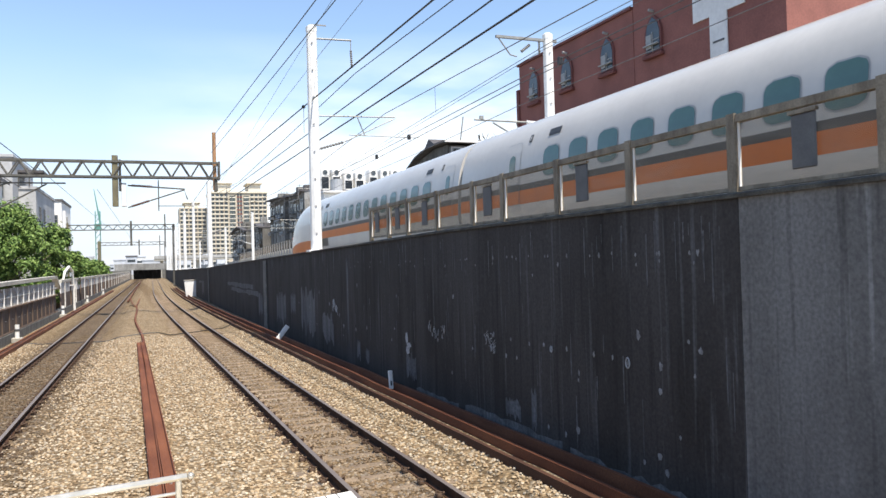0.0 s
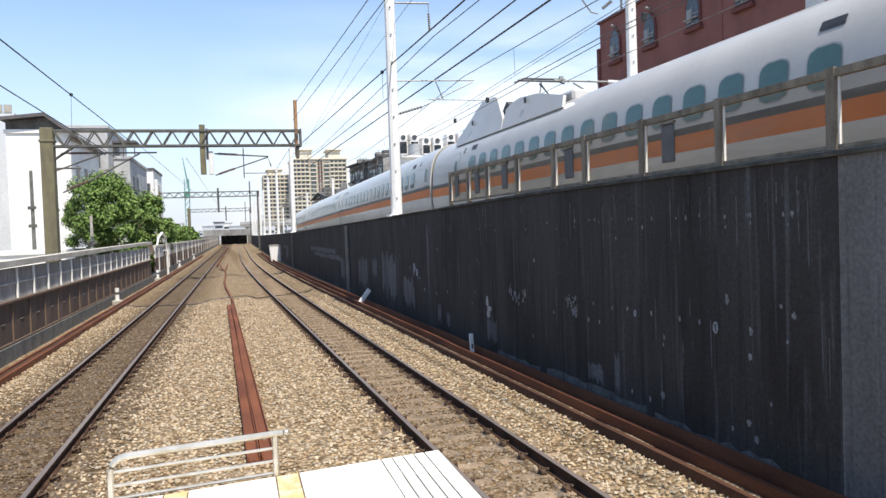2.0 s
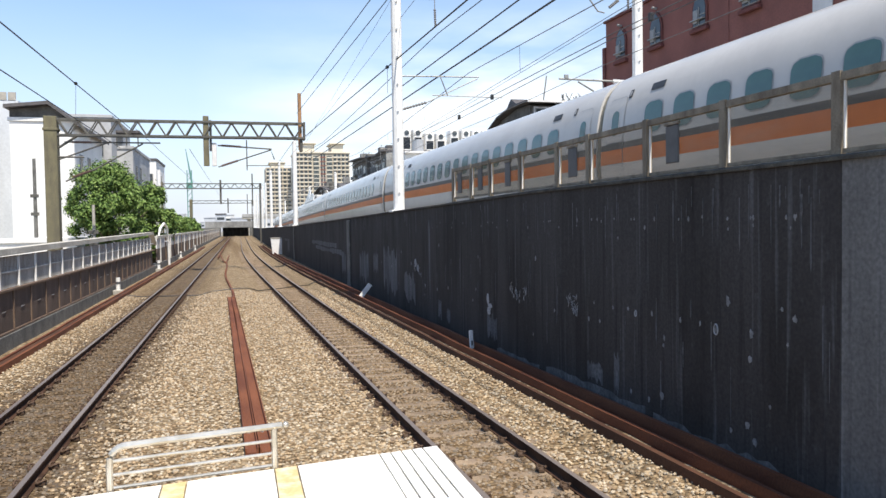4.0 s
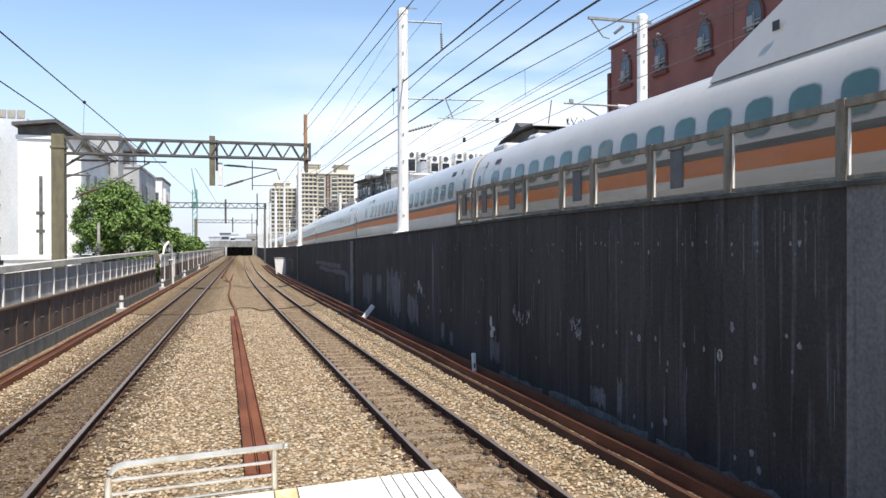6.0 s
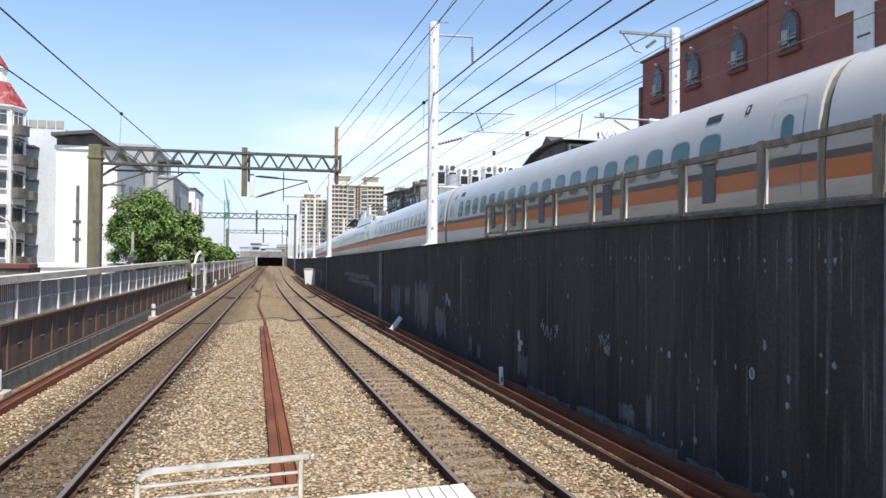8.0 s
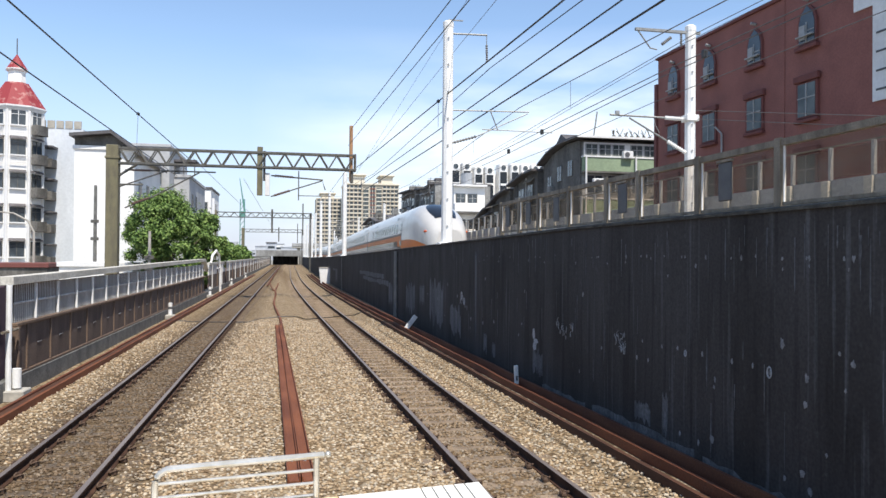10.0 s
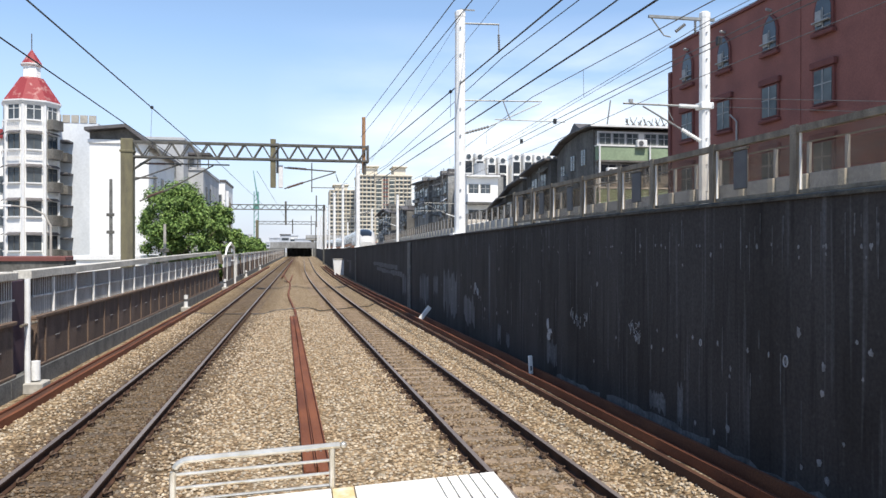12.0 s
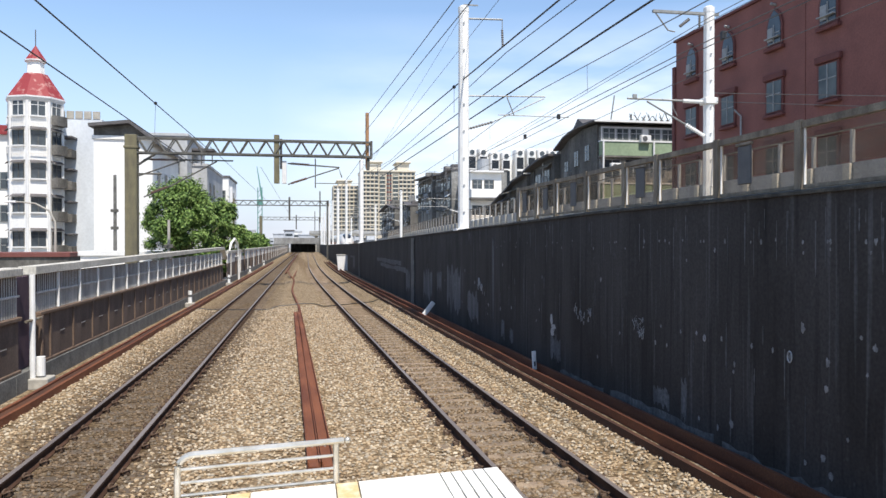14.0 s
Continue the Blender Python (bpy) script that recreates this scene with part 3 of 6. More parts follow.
def cable_runs():
    ys = [-8 + 2 * k for k in range(60)]
    # rusty pair of trough lids beside the wall
    root = thing("cable_trough", "rust red steel cable trough along the foot of the wall", "cable trough")
    f = lambda y: right_x(y) + 2.03
    for u, w, z0, z1, mat, nm in ((-0.34, 0.07, -0.12, 0.085, "rust_dark", "trough_side"), (-0.18, 0.24, -0.10, -0.03, "rail_side", "trough_floor"), (-0.035, 0.06, -0.08, 0.12, "rust", "trough_rib"), (0.13, 0.26, -0.08, -0.01, "rail_side", "trough_lid"), (0.29, 0.06, -0.12, 0.15, "rust", "trough_side")):
        strip(nm, mat, lambda y: f(y) + u, w, z0, z1, ys, root, wob=0.03)
    # the same on the far side of the other track
    root = thing("cable_trough", "rust red steel cable trough beside the fence plinth", "cable trough")
    for u, w, z0, z1, mat, nm in ((-0.10, 0.06, -0.10, 0.06, "rust", "trough_side"), (0.0, 0.16, -0.06, 0.02, "rust_dark", "trough_lid"), (0.10, 0.06, -0.10, 0.04, "rust", "trough_side")):
        strip(nm, mat, lambda y: -4.76 + u, w, z0, z1, ys, root, wob=0.03)
    # rail-like pair of old channels between the tracks
    root = thing("cable_trough", "pair of rusty red steel channels lying between the tracks", "cable trough")
    g = lambda y: 0.165 - 0.0255 * (y - 9.45)
    ys2 = [9.3 + 1.4 * k for k in range(16)]
    for u in (-0.085, 0.085):
        bm = bmesh.new()
        prof = [(-0.078, -0.06), (-0.078, 0.10), (-0.064, 0.10), (-0.056, 0.045), (0.056, 0.045), (0.064, 0.10), (0.078, 0.10), (0.078, -0.06)]
        loft(bm, [[(g(y) + u * (1 - 0.012 * (y - 9.3)) + px, y, pz) for px, pz in prof] for y in ys2])
        ch = part("channel", bm, "rust", root)
        bm = bmesh.new()
        for yy in (10.2, 10.28):
            tube(bm, [(g(yy) + u, yy, 0.04), (g(yy) + u, yy, 0.075)], 0.018, 6)
        part("bolt", bm, "galv", ch)
    bm = bmesh.new()
    tube(bm, [(g(y) + 0.10 * math.sin(y * 0.25), y, 0.03 + 0.02 * math.sin(y)) for y in range(30, 62, 2)] + [(-1.0, 64, 0.1), (-0.9, 67, 0.3)], 0.055, 6)
    tube(bm, [(-1.15, 60, 0.05), (-1.4, 64, 0.12), (-1.6, 67, 0.34)], 0.05, 6)
    tagged(part("cable", bm, "rust"), "rust coloured cables forking up from the ballast", "cable")
    bm = bmesh.new()
    tube(bm, [(-1.9 - 0.003 * (y - 70), y, 0.02) for y in range(70, 190, 10)], 0.06, 5)
    tagged(part("cable", bm, "rust"), "rust coloured cable running on between the tracks", "cable")
    # thin black hose lying across both tracks
    bm = bmesh.new()
    pts = []
    for k in range(60):
        x = -5.0 + k * 9.4 / 59
        y = 33.8 + 0.2 * math.sin(x) + (0.9 * max(0, x - 0.3) + 0.25 * max(0, x))
        z = ballast_z(x, y) + 0.03 + 0.09 * math.exp(-((x + 0.1) / 0.8) ** 2)
        pts.append((x, y, min(z, -0.02) if min(abs(x - TRACK_L), abs(x - right_x(y))) < 0.8 else z))
    tube(bm, pts, 0.02, 6)
    tagged(part("hose", bm, "wire"), "thin black hose lying across the ballast", "hose")


# pale patches on the wall: place along it, height, radius
SPOTS_A = [(11.22, 2.77, 0.028), (8.95, 2.77, 0.029), (8.19, 2.76, 0.031), (7.91, 2.78, 0.022), (9.54, 2.77, 0.020), (9.91, 2.50, 0.021), (9.19, 2.65, 0.029), (7.01, 2.76, 0.028), (6.39, 2.76, 0.034), (6.51, 2.76, 0.023), (7.01, 2.68, 0.020), (10.72, 2.78, 0.022), (10.54, 2.78, 0.022), (13.27, 2.65, 0.026), (7.44, 1.83, 0.059), (6.57, 1.82, 0.031), (6.39, 1.74, 0.042), (8.37, 1.51, 0.032), (7.96, 1.51, 0.031), (7.65, 1.48, 0.034), (7.04, 1.50, 0.053), (8.73, 1.23, 0.033), (8.75, 1.13, 0.028), (6.49, 1.47, 0.023), (7.06, 1.23, 0.049), (10.84, 1.23, 0.039), (10.48, 1.23, 0.032), (10.66, 1.50, 0.027), (10.07, 1.49, 0.031), (9.64, 1.51, 0.030)]
SPOTS_B = [(9.43, 1.47, 0.030), (9.02, 1.51, 0.034), (11.62, 1.49, 0.029), (11.27, 1.53, 0.040), (13.40, 1.43, 0.046), (12.12, 1.22, 0.030), (15.51, 1.09, 0.068), (15.41, 0.93, 0.075), (9.57, 0.36, 0.040), (9.11, 0.34, 0.044), (8.79, 0.47, 0.057), (6.75, 0.78, 0.024), (7.11, 0.50, 0.057), (7.39, 0.37, 0.033), (6.99, 0.34, 0.048), (14.02, 1.31, 0.055), (13.73, 1.23, 0.041), (18.56, 1.11, 0.053), (21.76, 1.54, 0.072), (22.46, 1.55, 0.064), (25.28, 1.32, 0.059)]


# ---- retaining wall with its fence ----
FENCE_YS = [-0.65, 1.0, 2.63, 4.27, 5.90, 7.57, 9.22, 10.90, 12.06, 13.74, 15.45, 16.75, 18.15]


def retaining_wall():
    root = new("wall_viaduct")
    tagged(root, "black stained concrete retaining wall of the upper line", "wall", kind="structure")
    cuts = [-14, 5.80, 20.6, 34.6, 48, 62, 78, 95, 115, 140, 170, 200, 228]
    for k, (a, b) in enumerate(zip(cuts, cuts[1:])):
        n = max(3, int((b - a) / 3))
        bm = bmesh.new()
        rows = []
        for i in range(n + 1):
            y = a + 0.003 + (b - a - 0.006) * i / n
            x, t = wall_x(y), wall_top(y)
            rows.append([(x, y, -0.6), (x, y, t - 0.055), (x + 0.32, y, t - 0.055), (x + 0.32, y, -0.6)])
        loft(bm, rows)
        part("wall_panel", bm, "wall_grey" if k == 0 else "wall_dark", root, "grey streaked concrete panel" if k == 0 else "")
        bm = bmesh.new()
        rows = []
        for i in range(n + 1):
            y = a + 0.002 + (b - a - 0.004) * i / n
            x, t = wall_x(y) - 0.04, wall_top(y)
            rows.append([(x, y, t - 0.055), (x, y, t - 0.02), (x + 0.03, y, t), (x + 0.40, y, t), (x + 0.40, y, t - 0.055)])
        loft(bm, rows)
        part("coping", bm, "coping" if k < 2 else "wall_dark", root)
    # grey pilasters on the farther stretch
    for y, w in ((34.2, 0.9), (62, 0.8)):
        x, t = wall_x(y), wall_top(y)
        part("pilaster", boxed(x - 0.05, x, y - w / 2, y + w / 2, -0.5, t - 0.11, 0.01), "dark_concrete", root)
    # patched tie holes and chalky spots
    rng = random.Random(4)
    spots = SPOTS_A + SPOTS_B
    for j in range(26):
        spots.append((rng.uniform(6.2, 20), rng.choice([2.76, 2.77, 2.66, 2.62]) + rng.uniform(-0.02, 0.02), rng.uniform(0.014, 0.026)))
    for j in range(14):
        spots.append((rng.uniform(12, 30), rng.uniform(0.6, 2.2), rng.uniform(0.03, 0.06)))
    for y, z, r in spots:
        r *= 0.82
        bm = bmesh.new()
        n = 11
        pts = [(y + r * (0.55 + 0.8 * rng.random()) * math.cos(6.283 * i / n) * 0.8, z + r * (0.55 + 0.8 * rng.random()) * math.sin(6.283 * i / n) * 1.2) for i in range(n)]
        prism(bm, pts, 0, 0, 0.006)
        o = part("patch", bm, "chalk", root)
        o.location.x = wall_x(y) - 0.004
    # chalk rings and scribbles
    for y, z, r in ((7.65, 1.48, 0.05), (9.43, 1.47, 0.035), (21.9, 1.60, 0.09), (21.6, 1.45, 0.08)):
        x = wall_x(y) - 0.006
        bm = tube(bmesh.new(), [(x, y + r * 0.75 * math.cos(0.4488 * k), z + r * 1.2 * math.sin(0.4488 * k)) for k in range(15)], r * 0.16 + 0.003, 4)
        part("chalk_ring", bm, "scribble", root)
    for k in range(44):
        y = rng.choice([13.3 + rng.uniform(0, 0.9), 11.2 + rng.uniform(0, 0.4), 21.2 + rng.uniform(0, 1.0)])
        z = rng.uniform(1.22, 1.48)
        x = wall_x(y) - 0.005
        bm = tube(bmesh.new(), [(x, y, z), (x, y + rng.uniform(-0.05, 0.05), z + rng.uniform(0.03, 0.09)), (x, y + rng.uniform(-0.08, 0.08), z + rng.uniform(0.05, 0.14))], 0.005, 4)
        part("chalk_mark", bm, "scribble", root)
    for y, z, w, h in ((15.55, 1.12, 0.09, 0.12), (15.42, 0.98, 0.16, 0.05), (15.5, 0.86, 0.12, 0.09)):
        bm = prism(bmesh.new(), [(y + a * w, z + b * h) for a, b in ((-1, -0.6), (0.2, -1), (0.9, -0.3), (0.6, 0.8), (-0.5, 1))], 0, 0, 0.004)
        part("paint_splash", bm, "scribble", root).location.x = wall_x(y) - 0.005
    # broad pale runs where the black film has washed off
    for y0, y1, z0, z1, seed in ((24.4, 26.6, 0.3, 2.0, 1), (22.0, 23.4, 0.3, 1.3, 2), (29.5, 31.5, 0.3, 1.7, 3), (36.5, 47, 1.25, 1.55, 4), (15.0, 15.6, 0.25, 0.85, 5), (10.4, 10.9, 0.25, 0.6, 6), (20.25, 20.42, 0.3, 2.9, 7), (33.7, 34.6, 1.15, 1.55, 8), (38, 49, 1.55, 1.85, 16), (63, 72, 1.35, 1.6, 17), (66, 69, 0.3, 1.6, 18), (35.2, 36.4, 0.4, 1.5, 19), (27.6, 28.5, 0.9, 1.7, 9), (19.2, 19.5, 0.2, 0.75, 10), (18.4, 18.7, 0.2, 0.6, 11), (9.9, 10.05, 0.2, 0.85, 12), (9.2, 12.5, 0.02, 0.24, 13), (12.8, 15.0, 0.02, 0.17, 14), (6.6, 9.0, 0.0, 0.2, 15)):
        r2 = random.Random(seed)
        n = 14
        up = [(y0 + (y1 - y0) * i / n, z1 - (z1 - z0) * 0.35 * r2.random() ** 2) for i in range(n + 1)]
        dn = [(y0 + (y1 - y0) * i / n, z0 + (z1 - z0) * 0.35 * r2.random()) for i in range(n, -1, -1)]
        o = part("washed_patch", prism(bmesh.new(), up + dn, 0, 0, 0.003), "wall_worn", root)
        ym = (y0 + y1) / 2
        o.matrix_basis = Matrix.Translation((wall_x(ym) - 0.0035, ym, 0)) @ Matrix.Rotation(0.0205, 4, "Z") @ Matrix.Translation((0, -ym, 0))
    # leached runs from the joints
    for j in range(120):
        y = 5.9 + 28 * rng.random() ** 1.4
        z1 = rng.choice([rng.uniform(2.95, 3.15), rng.uniform(2.9, 3.15), rng.uniform(0.9, 2.2)])
        ln, w = rng.uniform(0.12, 0.75), rng.uniform(0.004, 0.013) * (1 + y / 25)
        bm = bmesh.new()
        side = [(rng.uniform(0.3, 1.0) * w, z1 - ln * k / 7) for k in range(7)]
        pts = [(y + u, z) for u, z in side] + [(y, z1 - ln)] + [(y - u * rng.uniform(0.4, 1.1), z + 0.004) for u, z in side[::-1]]
        prism(bm, pts, 0, 0, 0.003)
        o = part("streak", bm, "wall_worn", root)
        o.location.x = wall_x(y) - 0.003


def wall_fence():
    root = thing("noise_fence", "weathered steel fence with dirty clear panels on the wall coping", "fence")
    def upright(y, x0, x1, w, z0, z1, mat, name):
        bm = bmesh.new()
        box(bm, wall_x(y) + x0, wall_x(y) + x1, y - w, y + w, z0, z1)
        return part(name, bm, mat, root)
    for y in FENCE_YS:
        upright(y, 0.02, 0.055, 0.055, wall_top(y) - 0.04, 4.10, "fence_steel", "post")
        upright(y, 0.058, 0.12, 0.022, wall_top(y) - 0.04, 4.07, "fence_steel", "post_web")
    for a, b in zip(FENCE_YS, FENCE_YS[1:]):
        for nm, z0, z1, dx in (("top_rail", 4.01, 4.085, 0.0), ("bottom_rail", 3.345, 3.385, 0.02)):
            bm = bmesh.new()
            loft(bm, [[(wall_x(y) + 0.03 + dx, y, z0), (wall_x(y) + 0.03 + dx, y, z1), (wall_x(y) + 0.11, y, z1), (wall_x(y) + 0.11, y, z0)] for y in (a + 0.058, b - 0.058)])
            part(nm, bm, "fence_steel", root)
        upright(b - 0.068, 0.055, 0.082, 0.007, 3.386, 4.008, "white_steel", "panel_edge")
        bm = bmesh.new()
        loft(bm, [[(wall_x(y) + 0.068, y, 3.387), (wall_x(y) + 0.068, y, 4.008), (wall_x(y) + 0.076, y, 4.008), (wall_x(y) + 0.076, y, 3.387)] for y in (a + 0.080, b - 0.080)])
        part("panel", bm, "acrylic", root, "dirty clear acrylic panel").visible_shadow = False
    for y, w in ((1.7, 0.32), (5.05, 0.27), (8.6, 0.29), (11.46, 0.32), (14.4, 0.3), (16.1, 0.3), (17.6, 0.3)):
        x = wall_x(y)
        pl = part("cover_plate", boxed(x + 0.035, x + 0.06, y - w / 2, y + w / 2, 3.47, 3.95, 0.01), "plate", root, "dark grey cover plate")
        part("plate_lip", boxed(x + 0.02, x + 0.06, y - w / 2 - 0.02, y + w / 2 + 0.02, 3.953, 3.985), "fence_steel", pl)


def upper_deck():
    """Deck of the upper line, its tracks and the parapet beyond."""
    ys = [-40, -20] + [5 * k for k in range(0, 26)] + [130 + 14 * k for k in range(8)]
    bm = bmesh.new()
    loft(bm, [[(wall_x(y) + 0.33, y, -0.5), (wall_x(y) + 0.33, y, hsr_z(y) - 0.55), (hsr_x(y) + 4.2, y, hsr_z(y) - 0.55), (hsr_x(y) + 4.2, y, -0.5)] for y in ys])
    tagged(part("viaduct_deck", bm, "concrete"), "pale concrete deck of the upper line", "deck", kind="structure")
    for off in (-3.6, 0.0):
        root = thing("railway_track", "upper railway track on a concrete slab", "railway track")
        strip("slab", "concrete", lambda y: hsr_x(y) + off, 2.4, -0.55, -0.20, ys, root)
        for side in (-0.75, 0.75):
            strip("rail", "rail_side", lambda y: hsr_x(y) + off + side, 0.07, -0.2, -0.02, ys, root)
        for o in root.children:
            for v in o.data.vertices:
                v.co.z += hsr_z(v.co.y)
    root = new("wall_parapet")
    tagged(root, "pale concrete parapet with a post railing on the upper deck", "parapet wall", kind="structure")
    bm = bmesh.new()
    loft(bm, [[(hsr_x(y) + 3.85, y, hsr_z(y) - 0.54), (hsr_x(y) + 3.85, y, hsr_z(y) + 2.13), (hsr_x(y) + 4.05, y, hsr_z(y) + 2.13), (hsr_x(y) + 4.05, y, hsr_z(y) - 0.54)] for y in ys])
    part("parapet", bm, "parapet", root)
    first = None
    for k in range(84):
        y = -6 + 1.52 * k
        m = pose(hsr_x(y) + 3.95, y, hsr_z(y) + 2.13)
        if first is None:
            bm = boxed(-0.05, 0.05, -0.05, 0.05, 0, 0.90, 0.008)
            first = part("post", bm, "parapet", root)
            stub = part("buttress", boxed(-0.20, -0.103, -0.14, 0.14, -1.6, -0.02, 0.01), "cap", root)
            pane = part("pane", boxed(-0.006, 0.006, 0.06, 1.46, 0.06, 0.84), "acrylic", root, "hazy clear railing pane")
            first.matrix_basis = stub.matrix_basis = pane.matrix_basis = m
        else:
            again(first, m), again(stub, m), again(pane, m)
    for z in (1.15, 1.62):
        bm = bmesh.new()
        loft(bm, [[(hsr_x(y) + 3.835, y, hsr_z(y) + z), (hsr_x(y) + 3.835, y, hsr_z(y) + z + 0.05), (hsr_x(y) + 3.849, y, hsr_z(y) + z + 0.05), (hsr_x(y) + 3.849, y, hsr_z(y) + z)] for y in ys])
        part("ledge", bm, "cap", root)
    bm = bmesh.new()
    loft(bm, [[(hsr_x(y) + 3.93, y, hsr_z(y) + 3.031), (hsr_x(y) + 3.93, y, hsr_z(y) + 3.075), (hsr_x(y) + 3.97, y, hsr_z(y) + 3.075), (hsr_x(y) + 3.97, y, hsr_z(y) + 3.031)] for y in ys if y < 122])
    part("railing", bm, "fence_steel", root)


def ribbed(a, b, r0, r1, n):
    """An insulator: one body with round sheds between a and b."""
    a, b = Vector(a), Vector(b)
    d = (b - a).normalized()
    u = d.cross(Vector((0, 1, 0)) if abs(d.y) < 0.9 else Vector((1, 0, 0))).normalized()
    w = d.cross(u)
    rows = []
    for k in range(n):
        for f, r in ((0.1, r0), (0.45, r1), (0.6, r1), (0.95, r0)):
            c = a.lerp(b, (k + f) / n)
            rows.append([c + r * (math.cos(0.785 * i) * u + math.sin(0.785 * i) * w) for i in range(8)])
    return loft(bmesh.new(), rows)


# ---- catenary poles of the upper line ----
def mast(x, y, z0, h, side, r=0.19, detail=True):
    root = thing("catenary_mast", "white steel catenary mast with cantilever arms on the upper line", "catenary mast", "masts of the upper line", pose(x, y, z0))
    bm = bmesh.new()
    n = 10
    loft(bm, [[(rr * math.cos(6.283 * i / n), rr * math.sin(6.283 * i / n), z) for i in range(n)] for z, rr in ((0, r), (h - 0.25, r * 0.92), (h - 0.2, r * 0.98), (h - 0.05, r * 0.98), (h, r * 0.6))])
    part("mast_pole", bm, "white_steel", root)
    part("base_plate", boxed(-0.3, 0.3, -0.3, 0.3, -0.02, 0.05, 0.01), "white_steel", root)
    if detail:
        bolt = part("step_bolt", tube(bmesh.new(), [(-0.02, -r - 0.03, 0.6), (-0.02, -r + 0.02, 0.6)], 0.03, 6), "galv", root)
        for k in range(1, int(h / 0.9)):
            again(bolt, pose(0, 0, 0.9 * k))
    if side < 0 and detail:
        inner_arms(root, h)
        return root
    s = side
    top = h - 0.42
    bm = tube(bmesh.new(), [(0, 0, top), (s * 1.35, 0, top + 0.03)], 0.03, 6)
    box(bm, min(0, s * 0.5), max(0, s * 0.5), -0.02, 0.02, h + 0.02, h + 0.06)
    part("feeder_arm", bm, "arm_grey", root)
    bm = ribbed((s * 1.33, 0, top - 0.3), (s * 1.35, 0, top - 0.9), 0.03, 0.045, 8)
    part("insulator", bm, "insul_grey", root)
    part("drop_rod", tube(bmesh.new(), [(s * 1.33, 0, top), (s * 1.33, 0, top - 0.3)], 0.015, 5), "arm_grey", root)
    arm = h - 3.0
    bm = tube(bmesh.new(), [(0, 0, arm), (s * 2.85, 0, arm + 0.06)], 0.024, 6)
    tube(bm, [(s * 1.5, 0, arm), (s * 1.75, 0, arm - 0.62)], 0.02, 6)
    tube(bm, [(s * 1.2, 0, arm - 0.60), (s * 3.7, 0, arm - 0.62)], 0.017, 6)
    part("registration_arm", bm, "arm_grey", root)
    bm = ribbed((0, 0, arm - 1.15), (s * 1.0, 0, arm - 0.85), 0.028, 0.05, 10)
    part("insulator", bm, "insul_grey" if side > 0 else "white_steel", root)
    bm = tube(bmesh.new(), [(s * 1.0, 0, arm - 0.85), (s * 2.8, 0, arm + 0.0)], 0.02, 6)
    part("strut", bm, "arm_grey", root)
    return root


def inner_arms(root, h):
    """Arms of the mast that stands beyond the upper line: a feeder beam above, a white insulated cantilever below."""
    top, arm = h - 0.26, h - 3.24
    part("feeder_arm", boxed(-2.05, 0.35, -0.05, 0.05, top - 0.05, top + 0.04), "arm_grey", root)
    part("hanger", tube(bmesh.new(), [(-1.95, 0, top - 0.05), (-1.5, 0, top - 0.62), (-1.25, 0, top - 0.66)], 0.025, 6), "arm_grey", root)
    part("insulator", ribbed((-1.08, 0, top - 0.48), (-0.72, 0, top - 0.20), 0.03, 0.06, 7), "insul_grey", root)
    part("insulator", ribbed((-0.35, 0, top - 0.06), (-0.35, 0, top - 0.50), 0.025, 0.05, 6), "insul_grey", root)
    part("cantilever", tube(bmesh.new(), [(-2.95, 0, arm + 0.02), (-0.95, 0, arm)], 0.035, 7), "arm_grey", root)
    part("insulator", ribbed((-0.95, 0, arm), (-0.15, 0, arm - 0.02), 0.035, 0.075, 11), "white_steel", root)
    part("strut", tube(bmesh.new(), [(-2.25, 0, arm - 0.06), (-0.85, 0, arm - 0.80)], 0.03, 6), "arm_grey", root)
    part("insulator", ribbed((-0.85, 0, arm - 0.80), (-0.15, 0, arm - 1.18), 0.035, 0.075, 10), "white_steel", root)
    part("stay", tube(bmesh.new(), [(-1.35, 0, arm), (-1.30, 0, arm - 0.25), (-1.15, 0, arm - 0.52)], 0.015, 5), "arm_grey", root)
    part("wire_clip", boxed(-2.75, -2.62, -0.04, 0.04, arm + 0.03, arm + 0.16), "arm_grey", root)
    part("collar", boxed(-0.23, 0.23, -0.22, 0.22, arm - 0.10, arm + 0.12, 0.02), "white_steel", root)


def masts():
    mast(5.17, 25.0, 3.17, 7.50, 1)
    mast(13.50, 24.0, 2.25, 8.55, -1)
    for y, t in ((62, 9.5), (100, 9.8), (138, 9.8), (176, 9.8), (214, 9.8)):
        mast(wall_x(y) + 0.16, y, wall_top(y), t - wall_top(y), 1, detail=False)
        mast(hsr_x(y) + 3.45, y, hsr_z(y) - 0.55, t - hsr_z(y) + 0.4, -1, detail=False)
    for y in (81, 119, 157, 195):
        mast(wall_x(y) + 0.16, y, wall_top(y), 6.8, 1, r=0.14, detail=False)


# ---- train ----
V, GAP0 = 30.15, 21.1   # metres a second; place of the first coupling at the start
SIDE = [(1.30, 0.30), (1.58, 0.50), (1.66, 0.95), (1.69, 1.34), (1.685, 1.69), (1.675, 1.84), (1.655, 2.15), (1.62, 2.45), (1.57, 2.72), (1.49, 2.97), (1.38, 3.19), (1.22, 3.38), (1.02, 3.53), (0.76, 3.64), (0.42, 3.705), (0.0, 3.73)]


def ring(y, w=1.0, top=1.0, low=0.0):
    half = [(px * w, y, low + pz * top) for px, pz in SIDE]
    return half + [(-px, yy, pz) for px, yy, pz in half[-2::-1]]


